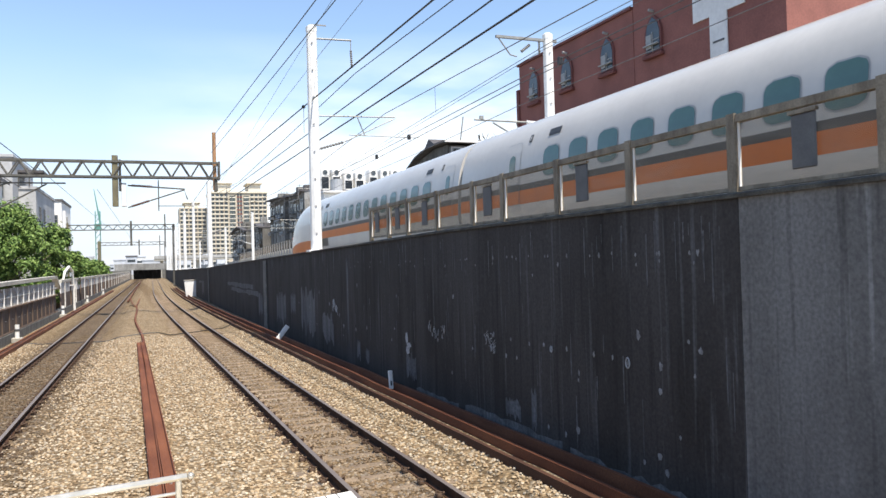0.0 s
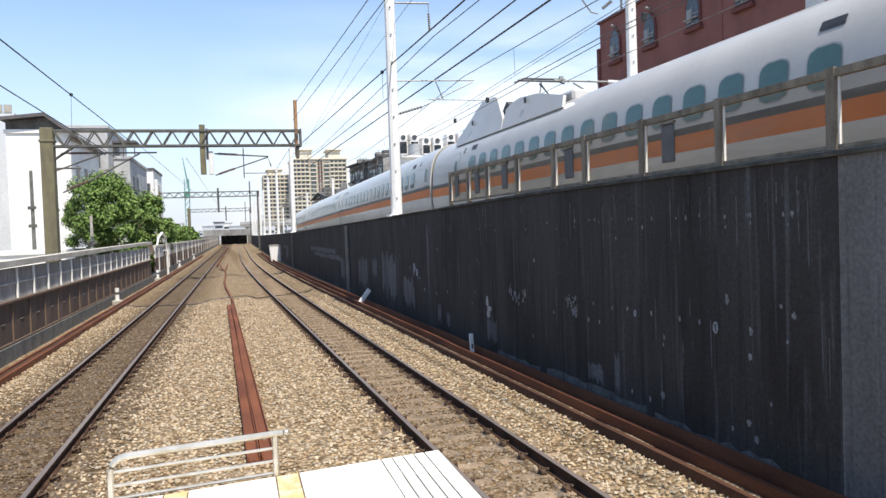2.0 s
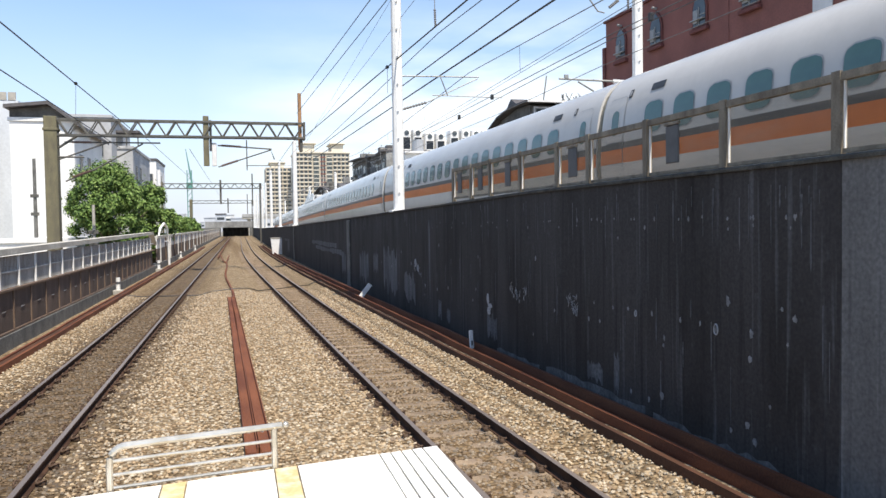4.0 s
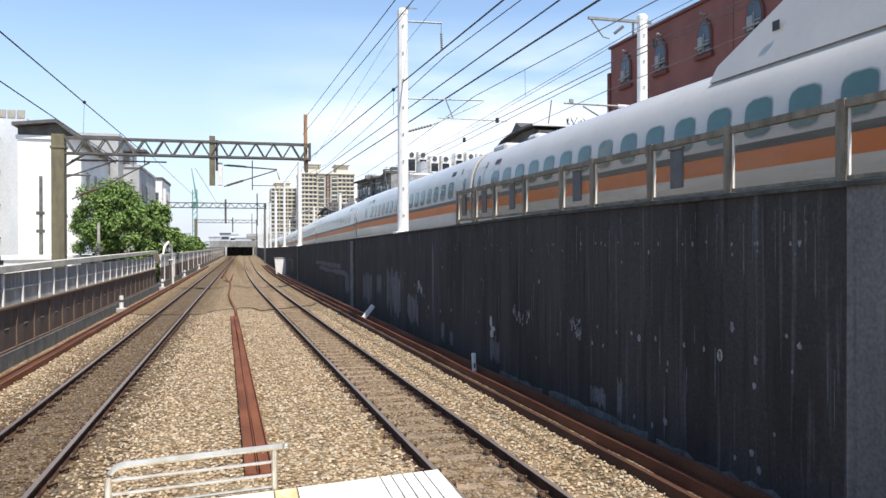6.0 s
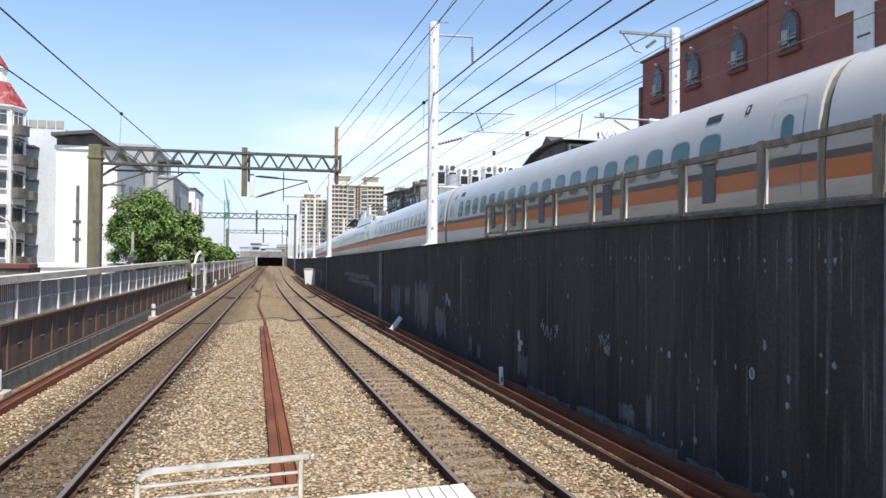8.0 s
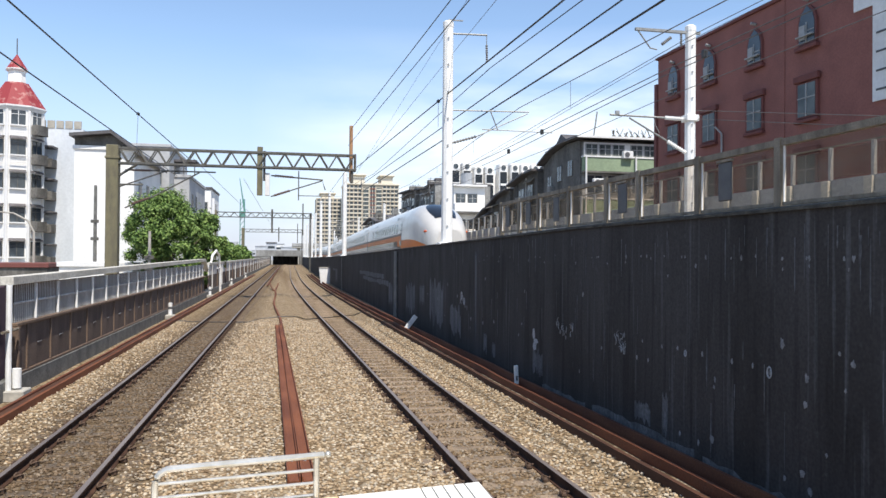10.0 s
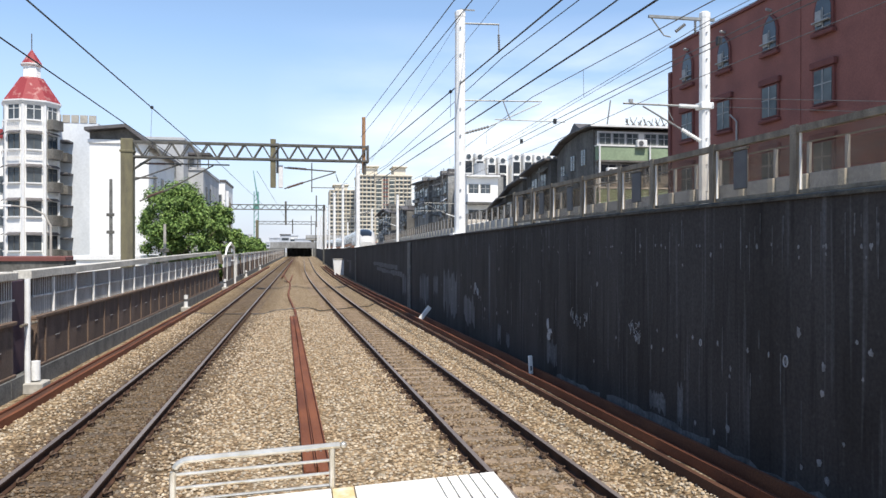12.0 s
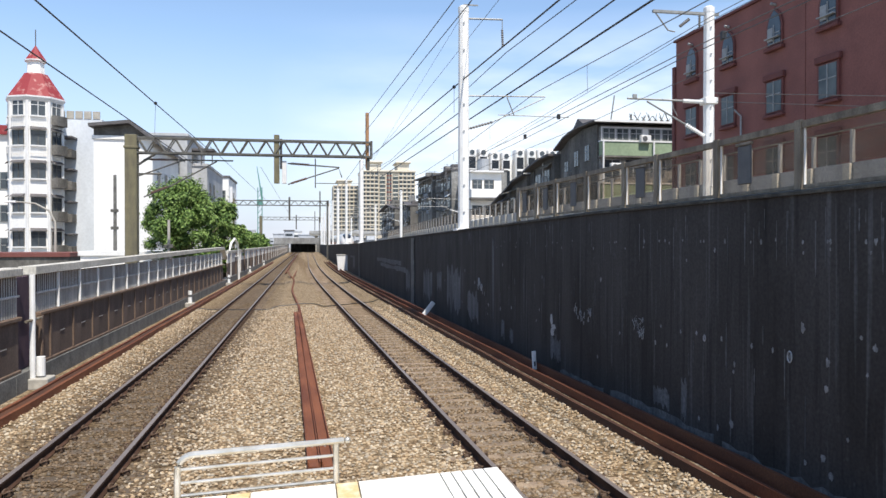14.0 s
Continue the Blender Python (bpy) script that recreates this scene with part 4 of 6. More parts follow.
def band_mats():
    n = len(SIDE) * 2 - 1
    m = [0] * n
    for k in range(n):
        i = k if k < len(SIDE) - 1 else n - 2 - k
        if i == 3:
            m[k] = 2
        elif i == 4:
            m[k] = 1
    return m


def side_x(z):
    for (xa, za), (xb, zb) in zip(SIDE, SIDE[1:]):
        if za <= z <= zb + 1e-6:
            return xa + (xb - xa) * (z - za) / (zb - za)
    return 1.69


def rounded(w, h, r, n=4):
    pts = []
    for cx, cy, a0 in ((w / 2 - r, h / 2 - r, 0), (-w / 2 + r, h / 2 - r, 90), (-w / 2 + r, -h / 2 + r, 180), (w / 2 - r, -h / 2 + r, 270)):
        for i in range(n + 1):
            a = radians(a0 + 90 * i / n)
            pts.append((cx + r * math.cos(a), cy + r * math.sin(a)))
    return pts


def side_panel(w, h, r, z, proud, s):
    """A rounded plate that follows the curve of the car's side at height z, on side s; its middle is at y 0."""
    bm = bmesh.new()
    n = 16
    rows = []
    for k in range(n + 1):
        v = -h / 2 + h * k / n
        if k in (1, n - 1):
            v = math.copysign(h / 2 - 0.3 * r, v)
        c = max(0.0, abs(v) - (h / 2 - r))
        half = w / 2 - r + math.sqrt(max(0.0, r * r - c * c))
        rows.append([(s * (side_x(z + v) + proud), -half, z + v), (s * (side_x(z + v) + proud), half, z + v)])
    loft(bm, rows, closed=False)
    return bm


def side_fittings(root, windows, doors, boards):
    """Windows, doors and display panels at their places along the car; a board is (place, place of the car mark)."""
    for s in (-1, 1):
        w = fr = None
        for y in windows:
            m = pose(0, y, 0)
            if w is None:
                fr = part("window_frame", side_panel(0.76, 0.75, 0.20, 2.285, 0.006, s), "train_seam", root, smooth=True)
                w = part("window", side_panel(0.70, 0.69, 0.18, 2.285, 0.014, s), "train_glass", root, smooth=True)
                fr.matrix_basis = w.matrix_basis = m
            else:
                again(fr, m), again(w, m)
        for yd in doors:
            d = part("door", side_panel(0.84, 1.95, 0.12, 1.98, 0.004, s), "train_seam", root, "white sliding door", smooth=True)
            d.matrix_basis = pose(0, yd, 0)
            part("door_leaf", side_panel(0.81, 1.06, 0.11, 2.41, 0.011, s), "train_white", d, smooth=True)
            part("door_skirt", side_panel(0.81, 0.30, 0.02, 1.17, 0.011, s), "train_white", d, smooth=True)
            part("door_band", side_panel(0.81, 0.34, 0.01, 1.515, 0.011, s), "train_orange", d, smooth=True)
            part("door_stripe", side_panel(0.81, 0.17, 0.01, 1.77, 0.011, s), "train_grey", d, smooth=True)
            part("door_window", side_panel(0.32, 0.62, 0.14, 2.33, 0.018, s), "train_glass", d, smooth=True)
        for yb, ym in boards:
            nm = part("display_panel", side_panel(0.54, 0.17, 0.02, 2.99, 0.012, s), "train_dark", root, "dark display panel")
            nm.matrix_basis = pose(0, yb, 0)
            cn = part("car_mark", side_panel(0.15, 0.20, 0.02, 2.98, 0.012, s), "train_dark", root, "small dark car mark")
            cn.matrix_basis = pose(0, ym, 0)
            part("mark_figure", side_panel(0.05, 0.12, 0.01, 2.98, 0.017, s), "train_white", cn)


def collector(root, foot):
    """Two tall pale shields and, behind them, low fairings with the current collector between; foot is where the shields begin."""
    if foot is None:
        return
    for nm, prof, wide in (("shield", [(0, 3.3), (0.15, 3.62), (2.2, 4.75), (3.6, 4.72), (3.9, 4.60), (5.0, 3.7), (5.1, 3.3)], 1.36), ("fairing", [(5.15, 3.3), (5.15, 4.0), (5.5, 4.14), (6.2, 4.22), (7.7, 4.1), (9.8, 3.67), (9.9, 3.3)], 1.36)):
        for s in (-1, 1):
            bm = prism(bmesh.new(), [(foot - d, z) for d, z in prof], 0, s * (wide - 0.10), s * wide)
            for v in bm.verts:
                v.co.x -= s * 0.28 * max(0, v.co.z - 3.3)
            sh = part(nm, bm, "train_white", root, "pale grey collector shield")
            part("hatch", boxed(s * (wide - 0.14), s * (wide - 0.125), foot - prof[0][0] - 1.9, foot - prof[0][0] - 1.72, 3.92, 4.10), "train_dark", sh)
        part("roof_cover", boxed(-1.0, 1.0, foot - prof[-1][0], foot - prof[0][0], 3.5, 3.85, 0.08), "train_white", root)
    bm = tube(bmesh.new(), [(-0.4, foot - 5.3, 3.6), (-0.1, foot - 6.4, 4.3), (0, foot - 5.5, 4.84)], 0.045, 6)
    tube(bm, [(-0.95, foot - 5.45, 4.88), (-0.75, foot - 5.45, 4.95), (0.75, foot - 5.45, 4.95), (0.95, foot - 5.45, 4.88)], 0.035, 6)
    tube(bm, [(-0.95, foot - 5.8, 4.88), (-0.75, foot - 5.8, 4.95), (0.75, foot - 5.8, 4.95), (0.95, foot - 5.8, 4.88)], 0.035, 6)
    part("pantograph", bm, "train_dark", root)


def soften(ob):
    """Smooth shading, but for the car's flat ends."""
    for p in ob.data.polygons:
        p.use_smooth = len(p.vertices) == 4 and abs(p.normal.y) < 0.9


CAR_L = 25.3


def mid_car(even, foot=None, cable_box=False):
    """A car; the even ones have their front door and first window farther from the coupling."""
    root = thing("train_car", "white high speed train car with an orange and grey band", "train car", "cars of the train")
    h = CAR_L / 2
    bm = bmesh.new()
    loft(bm, [ring(y) for y in (-h + 0.12, -h + 0.15, 0.0, h - 0.15, h - 0.12)], mats=band_mats())
    soften(part("body", bm, ["train_white", "train_grey", "train_orange"], root))
    for e in (-1, 1):
        bm = bmesh.new()
        loft(bm, [ring(e * (h - 0.125), 0.975, 0.985), ring(e * h, 0.975, 0.985)])
        part("gangway", bm, "gangway", root, "grey rubber gangway hood")
    first, count, rear = (5.3, 16, 2.72) if even else (2.45, 18, 3.37)
    side_fittings(root, [h - first - 1.148 * k for k in range(count)], (h - (3.36 if even else 0.78), -h + 0.92), ((h - first, h - first + 1.15), (-h + rear, -h + rear - 1.15)))
    collector(root, foot)
    if cable_box:
        for a, b, z in ((0.05, 1.3, 3.86), (3.4, 4.2, 3.80)):
            part("roof_cover", boxed(-0.8, 0.8, h - b, h - a, 3.55, z, 0.1), "train_white", root, "low white roof cover")
    bogies(root, (-8.75, 8.75))
    return root


def bogies(root, ys):
    for y in ys:
        bm = boxed(-1.1, 1.1, y - 1.7, y + 1.7, 0.28, 0.62, 0.05)
        bg = part("bogie", bm, "train_dark", root)
        for wy in (-1.25, 1.25):
            for s in (-1, 1):
                bm = tube(bmesh.new(), [(s * 0.70, y + wy, 0.43), (s * 0.83, y + wy, 0.43)], 0.43, 14)
                part("wheel", bm, "train_dark", bg)


def nose_shape(u):
    """Width and height of the nose, u from its root to its tip."""
    w = 0.50 + 0.50 * (1 - u ** 3.2) ** 0.6 if u < 1 else 0.50
    t = 1 - 0.52 * u ** 2.4
    return w, t


def end_car(e, first, count, door):
    """A nose car; e: the way its nose points along the line; first and door: how far the windows and door begin from the coupling."""
    root = thing("train_car", "white high speed train end car with a long sloping nose", "train car", "cars of the train")
    h, n0 = 13.5, 7.5
    bm = bmesh.new()
    ys = [(-(h - 0.07), 1, 1), (-(h - 0.09), 1, 1), (0.98, 1, 1), (1.0, 1, 1), (2.4, 1, 1), (3.8, 1, 1), (5.2, 1, 1), (n0, 1, 1)]
    for k in range(1, 17):
        w, t = nose_shape(k / 16)
        ys.append((n0 + (h - n0) * k / 16, w, t))
    base = band_mats()
    n = len(base)
    vs = [[bm.verts.new(p) for p in ring(e * y, w, t)] for y, w, t in ys]
    for (ya, _, _), a, b in zip(ys, vs, vs[1:]):
        for k in range(n):
            f = bm.faces.new((a[k], a[(k + 1) % n], b[(k + 1) % n], b[k]))
            i = k if k < len(SIDE) - 1 else n - 2 - k
            m = base[k]
            if ya >= 5.1:      # the orange sweeps down over the skirt on the nose
                m = 2 if 1 <= i <= 2 else 0
            elif ya >= 3.7:
                m = 2 if i in (2, 3) else 1 if i in (1, 4) else 0
            elif ya >= 2.3:
                m = 1 if i == 2 else m
            f.material_index = m
    bm.faces.new(vs[0][::-1])
    bm.faces.new(vs[-1])
    soften(part("body", bm, ["train_white", "train_grey", "train_orange"], root))
    # windscreen on the slope of the nose
    bm = bmesh.new()
    grid = []
    for i in range(7):
        u = 0.34 + 0.46 * i / 6
        w, t = nose_shape(u)
        half = [(px * w, pz * t) for px, pz in SIDE[7:]]
        prof = half + [(-px, pz) for px, pz in half[-2::-1]]
        q = 0.66 + 0.20 * math.sin(math.pi * (0.10 + 0.80 * i / 6))
        grid.append([(px * q, e * (n0 + (h - n0) * u + 0.02), pz + 0.03 + (1 - q) * 0.25 * abs(px)) for px, pz in prof])
    loft(bm, grid, closed=False)
    part("windscreen", bm, "train_screen", root, "dark wraparound windscreen", smooth=True)
    for s in (-1, 1):
        bm = bmesh.new()
        w, t = nose_shape(0.80)
        bmesh.ops.create_icosphere(bm, subdivisions=2, radius=0.2)
        for v in bm.verts:
            v.co = Vector((v.co.x * 0.8 + s * (1.50 * w), v.co.y * 1.6 + e * (n0 + (h - n0) * 0.80), v.co.z * 0.5 + 2.45 * t))
        part("lamp", bm, "lamp_red", root, "orange red tail lamp", smooth=True)
    bm = bmesh.new()
    loft(bm, [ring(-e * (h - 0.075), 0.95, 0.975), ring(-e * h, 0.95, 0.975)])
    part("gangway", bm, "gangway", root)
    ends = h - first - 1.148 * (count - 1)
    side_fittings(root, [-e * (h - first - 1.148 * k) for k in range(count)], (-e * (ends - 2.0), -e * (h - door)), ((-e * (ends - 0.1), -e * (ends - 1.2)), (-e * (h - first), -e * (h - first + 1.15))))
    bogies(root, (-e * 9.2, e * 6.0))
    return root


# the train's lead over even running, at the times beside it
DRIFT_T = (0, 0.5, 1.0, 1.5, 2.0, 2.5, 3.0, 5.5, 6.0, 6.5, 7.0, 7.5, 8.0, 8.5, 11.0, 14.0)
DRIFT = (0.64, 0.41, 1.24, 1.76, 2.42, 3.07, 2.74, 3.59, 3.83, 3.87, 3.74, 3.74, 2.42, 3.48, 3.06, 6.0)


def rows_for(y0):
    rows = []
    for k in range(29):
        t = 0.5 * k
        y = y0 - 0.4 + V * t + float(np.interp(t, DRIFT_T, DRIFT))
        d = (hsr_x(y + 6) - hsr_x(y - 6)) / 12
        dz = (hsr_z(y + 6) - hsr_z(y - 6)) / 12
        rows.append((t, pose(hsr_x(y), y, hsr_z(y), math.degrees(dz), 0, -math.degrees(math.atan(d)))))
    return rows


CARS = []


def train():
    CARS.append((end_car(1, 2.72, 13, 0.92), GAP0 + 13.5))
    even, odd, fore, aft = mid_car(True), mid_car(False), mid_car(True, CAR_L / 2 - 2.6), mid_car(False, 10.9 - CAR_L / 2, True)
    used = set()
    for k in range(10):
        src = {2: fore, 7: aft}.get(k, odd if k % 2 else even)
        ob = src if src not in used else copy_thing(src, pose(0, 0, 0))
        used.add(src)
        CARS.append((ob, GAP0 - CAR_L * (k + 0.5)))
    CARS.append((end_car(-1, 5.3, 11, 3.36), GAP0 - CAR_L * 10 - 13.5))


def motions():
    for ob, y0 in CARS:
        walk(ob, rows_for(y0))


# ---- platform end ----
def platform():
    root = new("platform")
    tagged(root, "cream tiled end of an island station platform", "platform", kind="structure")
    edge = lambda x: 5.09 + 0.155 * (x - 0.2)
    bm = bmesh.new()
    poly = [(-1.45, -12), (1.42, -12), (1.33, edge(1.33)), (-1.45, edge(-1.45))]
    prism(bm, poly, 2, -0.6, 1.12)
    part("platform_base", bm, "concrete", root)
    return root, edge


def platform_tiles(root, edge):
    # courses of tiles, cut at the skewed end
    cols = [(-1.45, -0.50, "tile"), (-0.495, -0.355, "yellow"), (-0.35, 0.185, "tile"), (0.19, 0.335, "yellow"), (0.34, 0.905, "tile"), (0.91, 0.985, "tile"), (0.99, 1.065, "tile"), (1.07, 1.145, "tile"), (1.15, 1.225, "tile"), (1.23, 1.34, "tile")]
    for x0, x1, mat in cols:
        step = 0.6 if x1 - x0 > 0.2 else 0.3
        y = -3.0
        while y < 5.2:
            e = min(edge(x0), edge(x1)) - 0.004
            y1 = y + step - 0.003
            if y1 > e - 0.15:
                bm = bmesh.new()
                prism(bm, [(x0, y), (x1 - 0.005, y), (x1 - 0.005, edge(x1)), (x0, edge(x0))], 2, 1.121, 1.15)
                part("tile", bm, mat, root)
                break
            part("tile", boxed(x0, x1 - (0.008 if x0 > 0.9 else 0.003), y, y1, 1.121, 1.15), mat, root)
            y += step
    bm = bmesh.new()
    pts = [(1.10 + 0.10 * math.cos(6.283 * k / 11) * random.uniform(0.8, 1.2), 4.17 + 0.07 * math.sin(6.283 * k / 11) * random.uniform(0.8, 1.2)) for k in range(11)]
    prism(bm, pts, 2, 1.1505, 1.153)
    part("painted_mark", bm, "blue_mark", root, "worn blue painted mark")


def barrier(edge):
    root = thing("barrier_rail", "low stainless tube barrier at the platform end", "barrier")
    x0, x1 = -0.80, 0.19
    f = lambda x: 5.12 + 0.155 * (x - 0.2)
    zt = lambda x: 1.42 + 0.0 * x
    bm = bmesh.new()
    arc = [(x0 + 0.10 * (1 - math.cos(a)), f(x0), 1.32 + 0.10 * math.sin(a)) for a in [0.26 * k for k in range(1, 7)]]
    tube(bm, [(x0, f(x0), 1.08)] + [(x0, f(x0), 1.30)] + arc + [(x1 + 0.05, f(x1) + 0.01, 1.425)], 0.021, 10)
    part("top_tube", bm, "stainless", root)
    part("post", tube(bmesh.new(), [(x1, f(x1), 1.08), (x1, f(x1), 1.41)], 0.021, 10), "stainless", root)
    bm = bmesh.new()
    bmesh.ops.create_icosphere(bm, subdivisions=2, radius=0.024, matrix=Matrix.Translation((x1 + 0.075, f(x1) + 0.01, 1.425)))
    part("end_cap", bm, "stainless", root, smooth=True)
    for z in (1.33, 1.245, 1.165):
        part("bar", tube(bmesh.new(), [(x0 + 0.02, f(x0), z), (x1 - 0.02, f(x1), z)], 0.0105, 8), "stainless", root)


# ---- left fence ----
def left_fence():
    root = new("fence_wall")
    tagged(root, "railway boundary fence of brown panels and white louvres on a dark plinth", "fence", kind="structure")
    X = -5.45
    part("plinth", boxed(X - 0.30, X + 0.06, -10, 15.5, -0.6, 0.24, 0.01), "dark_concrete", root)
    part("plinth", boxed(X - 0.30, X + 0.06, 15.52, 54.5, -0.6, 0.24, 0.01), "dark_concrete", root)
    part("plinth", boxed(X - 0.30, X + 0.06, 54.52, 225, -0.6, 0.30, 0.01), "dark_concrete", root)
    part("cap", boxed(X - 0.28, X + 0.06, -10, 15.9, 2.10, 2.27, 0.02), "cap", root, "weathered pale cap beam")
    bm = bmesh.new()
    loft(bm, [[(X - 0.28, y, z - 0.16), (X - 0.28, y, z), (X + 0.06, y, z), (X + 0.06, y, z - 0.16)] for y, z in ((16.6, 2.27), (36, 2.38), (52.4, 2.46), (54.2, 1.75))])
    part("cap", bm, "cap", root, "weathered pale cap beam")
    rib = None
    step = 1.64
    for a, b, first in ((-2.2, 15.87, -2.18), (16.9, 53.0, 17.65)):
        part("mid_rail", boxed(X - 0.10, X + 0.05, a, b, 1.25, 1.32, 0.01), "brown_rib", root)
        part("louvre_rail", boxed(X - 0.04, X + 0.0, a, b, 1.70, 1.74), "louvre", root)
        part("foot_rail", boxed(X - 0.07, X + 0.03, a, b, 0.242, 0.30, 0.008), "brown_rib", root)
        y = first
        while y + 1.6 < b:
            m = pose(X, y, 0)
            if rib is None:
                rib = part("rib", boxed(-0.05, 0.02, -0.045, 0.045, 0.303, 1.245, 0.006), "brown_rib", root)
                pan = part("brown_panel", boxed(-0.06, -0.01, 0.05, 1.59, 0.303, 1.245), "brown_panel", root)
                pull = part("panel_handle", boxed(-0.008, 0.004, 0.68, 0.98, 0.78, 0.795), "galv", root)
                wp = part("louvre_post", boxed(-0.03, 0.02, 0.53, 0.59, 1.325, 2.10, 0.006), "white_steel", root)
                kit = [rib, pan, pull, wp]
                for k in range(14):
                    u = 0.05 + step / 14 * k
                    kit.append(part("louvre", boxed(-0.040, -0.034, u - 0.019, u + 0.019, 1.325, 2.10), "louvre", root))
                # dark brown backing, added for the darkness seen between the upper slats
                kit.append(part("back_sheet", boxed(-0.085, -0.075, 0.0, 1.635, 1.325, 2.10), "brown_panel", root))
                kit.append(part("lower_sheet", boxed(-0.07, -0.06, 0.0, 1.635, 1.325, 1.69), "sheet", root))
                for o in kit:
                    o.matrix_basis = m
            else:
                for o in kit:
                    again(o, m)
            y += step
    # narrow bay with a rusty end post beside the gap
    part("end_post", boxed(X - 0.06, X + 0.07, 16.90, 17.02, 0.25, 1.245, 0.01), "brown_rib", root)
    part("brown_panel", boxed(X - 0.06, X - 0.01, 17.03, 17.60, 0.303, 1.245), "brown_panel", root)
    part("back_sheet", boxed(X - 0.085, X - 0.075, 16.95, 17.64, 1.325, 2.10), "brown_panel", root)
    part("lower_sheet", boxed(X - 0.07, X - 0.06, 16.95, 17.64, 1.325, 1.69), "sheet", root)
    for k in range(6):
        part("louvre", boxed(X - 0.040, X - 0.034, 16.98 + 0.117 * k, 17.01 + 0.117 * k, 1.325, 2.10), "louvre", root)
    for y0 in (55, 80, 110, 145, 185):
        y1 = {55: 79.9, 80: 109.9, 110: 144.9, 145: 184.9, 185: 224}[y0]
        part("brown_panel", boxed(X - 0.08, X + 0.0, y0, y1, 0.31, 1.3), "brown_panel", root)
        part("louvre_panel", boxed(X - 0.08, X + 0.0, y0, y1, 1.31, 2.0), "louvre", root)
        part("cap", boxed(X - 0.2, X + 0.05, y0, y1, 2.01, 2.18), "cap", root)
    for k in range(42):
        y = 57 + 4 * k
        part("rib", boxed(X + 0.005, X + 0.07, y - 0.06, y + 0.06, 0.31, 2.0), "brown_rib" if k % 2 else "louvre", root)
    # pipe in the gap of the fence
    g = thing("drain_pipe", "white drain pipe with a dark purple cover in the fence gap", "drain pipe")
    part("pipe", tube(bmesh.new(), [(X + 0.10, 16.25, 0.0), (X + 0.10, 16.25, 2.12)], 0.055, 10), "white_steel", g)
    part("cover", boxed(X - 0.18, X - 0.10, 15.92, 16.86, 0.245, 2.09, 0.02), "plum", g, "dark purple cover")
    part("sleeve", tube(bmesh.new(), [(X + 0.22, 16.35, 0.10), (X + 0.22, 16.35, 0.48)], 0.085, 12), "white_steel", g)
    part("block", boxed(X + 0.05, X + 0.42, 16.1, 16.6, -0.15, 0.07, 0.02), "concrete", g)
    part("bracket", tube(bmesh.new(), [(X + 0.1, 15.9, 1.22), (X + 0.1, 16.75, 1.22)], 0.03, 8), "fence_steel", g)
    # white signal brace beyond the fence end
    g = thing("brace_frame", "white painted steel arch brace at the fence end", "brace")
    bm = tube(bmesh.new(), [(-5.78, 58, -0.6), (-5.74, 58.4, 1.7), (-5.62, 59.2, 2.7), (-5.45, 60.2, 3.05), (-5.32, 61.2, 2.7), (-5.28, 61.6, 1.7), (-5.26, 61.7, -0.2)], 0.09, 8)
    part("arch", bm, "white_steel", g)
    part("cross_bar", tube(bmesh.new(), [(-5.74, 58.4, 1.7), (-5.28, 61.6, 1.7)], 0.05, 6), "white_steel", g)


def markers():
    def post(x, y, z, h, lean, label, mat="white_steel", w=0.045):
        root = thing("marker_post", label, "marker post", "", pose(x, y, z, 0, lean, 0))
        part("plate", boxed(-w, w, -0.03, 0.03, 0, h, 0.012), mat, root)
        bm = boxed(-0.018, 0.018, -0.034, -0.031, h * 0.2, h * 0.45)
        if lean < 0:
            part("figure", bm, "plate", root, "dark unreadable marks")
        else:
            bm.free()
    post(4.82, 15.75, 0.02, 0.40, -3, "small white marker post at the foot of the wall")
    post(4.25, 27.9, 0.05, 0.62, 38, "white marker post leaning over beside the trough", w=0.085)
    for x, y in ((-5.15, 35.5), (-5.15, 52.8), (-5.15, 72), (-5.15, 95)):
        root = thing("marker_post", "short white track marker with a pale foot", "marker post", "track markers", pose(x, y, -0.15))
        part("stem", tube(bmesh.new(), [(0, 0, 0), (0, 0, 0.75)], 0.09, 10), "white_steel", root)
        part("foot", boxed(-0.2, 0.2, -0.2, 0.2, 0, 0.22, 0.03), "concrete", root)
        part("band", tube(bmesh.new(), [(0, 0, 0.48), (0, 0, 0.58)], 0.10, 10), "plate", root)
    root = thing("relay_box", "pale concrete relay box standing beside the wall", "relay box", "", pose(3.55, 77, -0.2))
    bm = bmesh.new()
    loft(bm, [[(-0.45, -0.4, 0), (0.45, -0.4, 0), (0.45, 0.4, 0), (-0.45, 0.4, 0)], [(-0.62, -0.4, 1.7), (0.55, -0.4, 1.7), (0.55, 0.4, 1.7), (-0.62, 0.4, 1.7)]])
    part("box", bm, "white_tile", root)
    part("lid", boxed(-0.66, 0.6, -0.45, 0.45, 1.7, 1.78, 0.01), "concrete", root)


# ---- gantries ----
def truss(root, x0, x1, y, z0, z1, n, mat):
    for nm, z in (("chord", z0), ("chord", z1)):
        for dy in (-0.28, 0.28):
            part(nm, boxed(x0, x1, y + dy - 0.05, y + dy + 0.05, z - 0.06, z + 0.06), mat, root)
    for k in range(n):
        xa, xb = x0 + (x1 - x0) * k / n, x0 + (x1 - x0) * (k + 1) / n
        for dy in (-0.28, 0.28):
            bm = tube(bmesh.new(), [(xa, y + dy, z0 if k % 2 else z1), (xb, y + dy, z1 if k % 2 else z0)], 0.045, 5)
            part("diagonal", bm, mat, root)


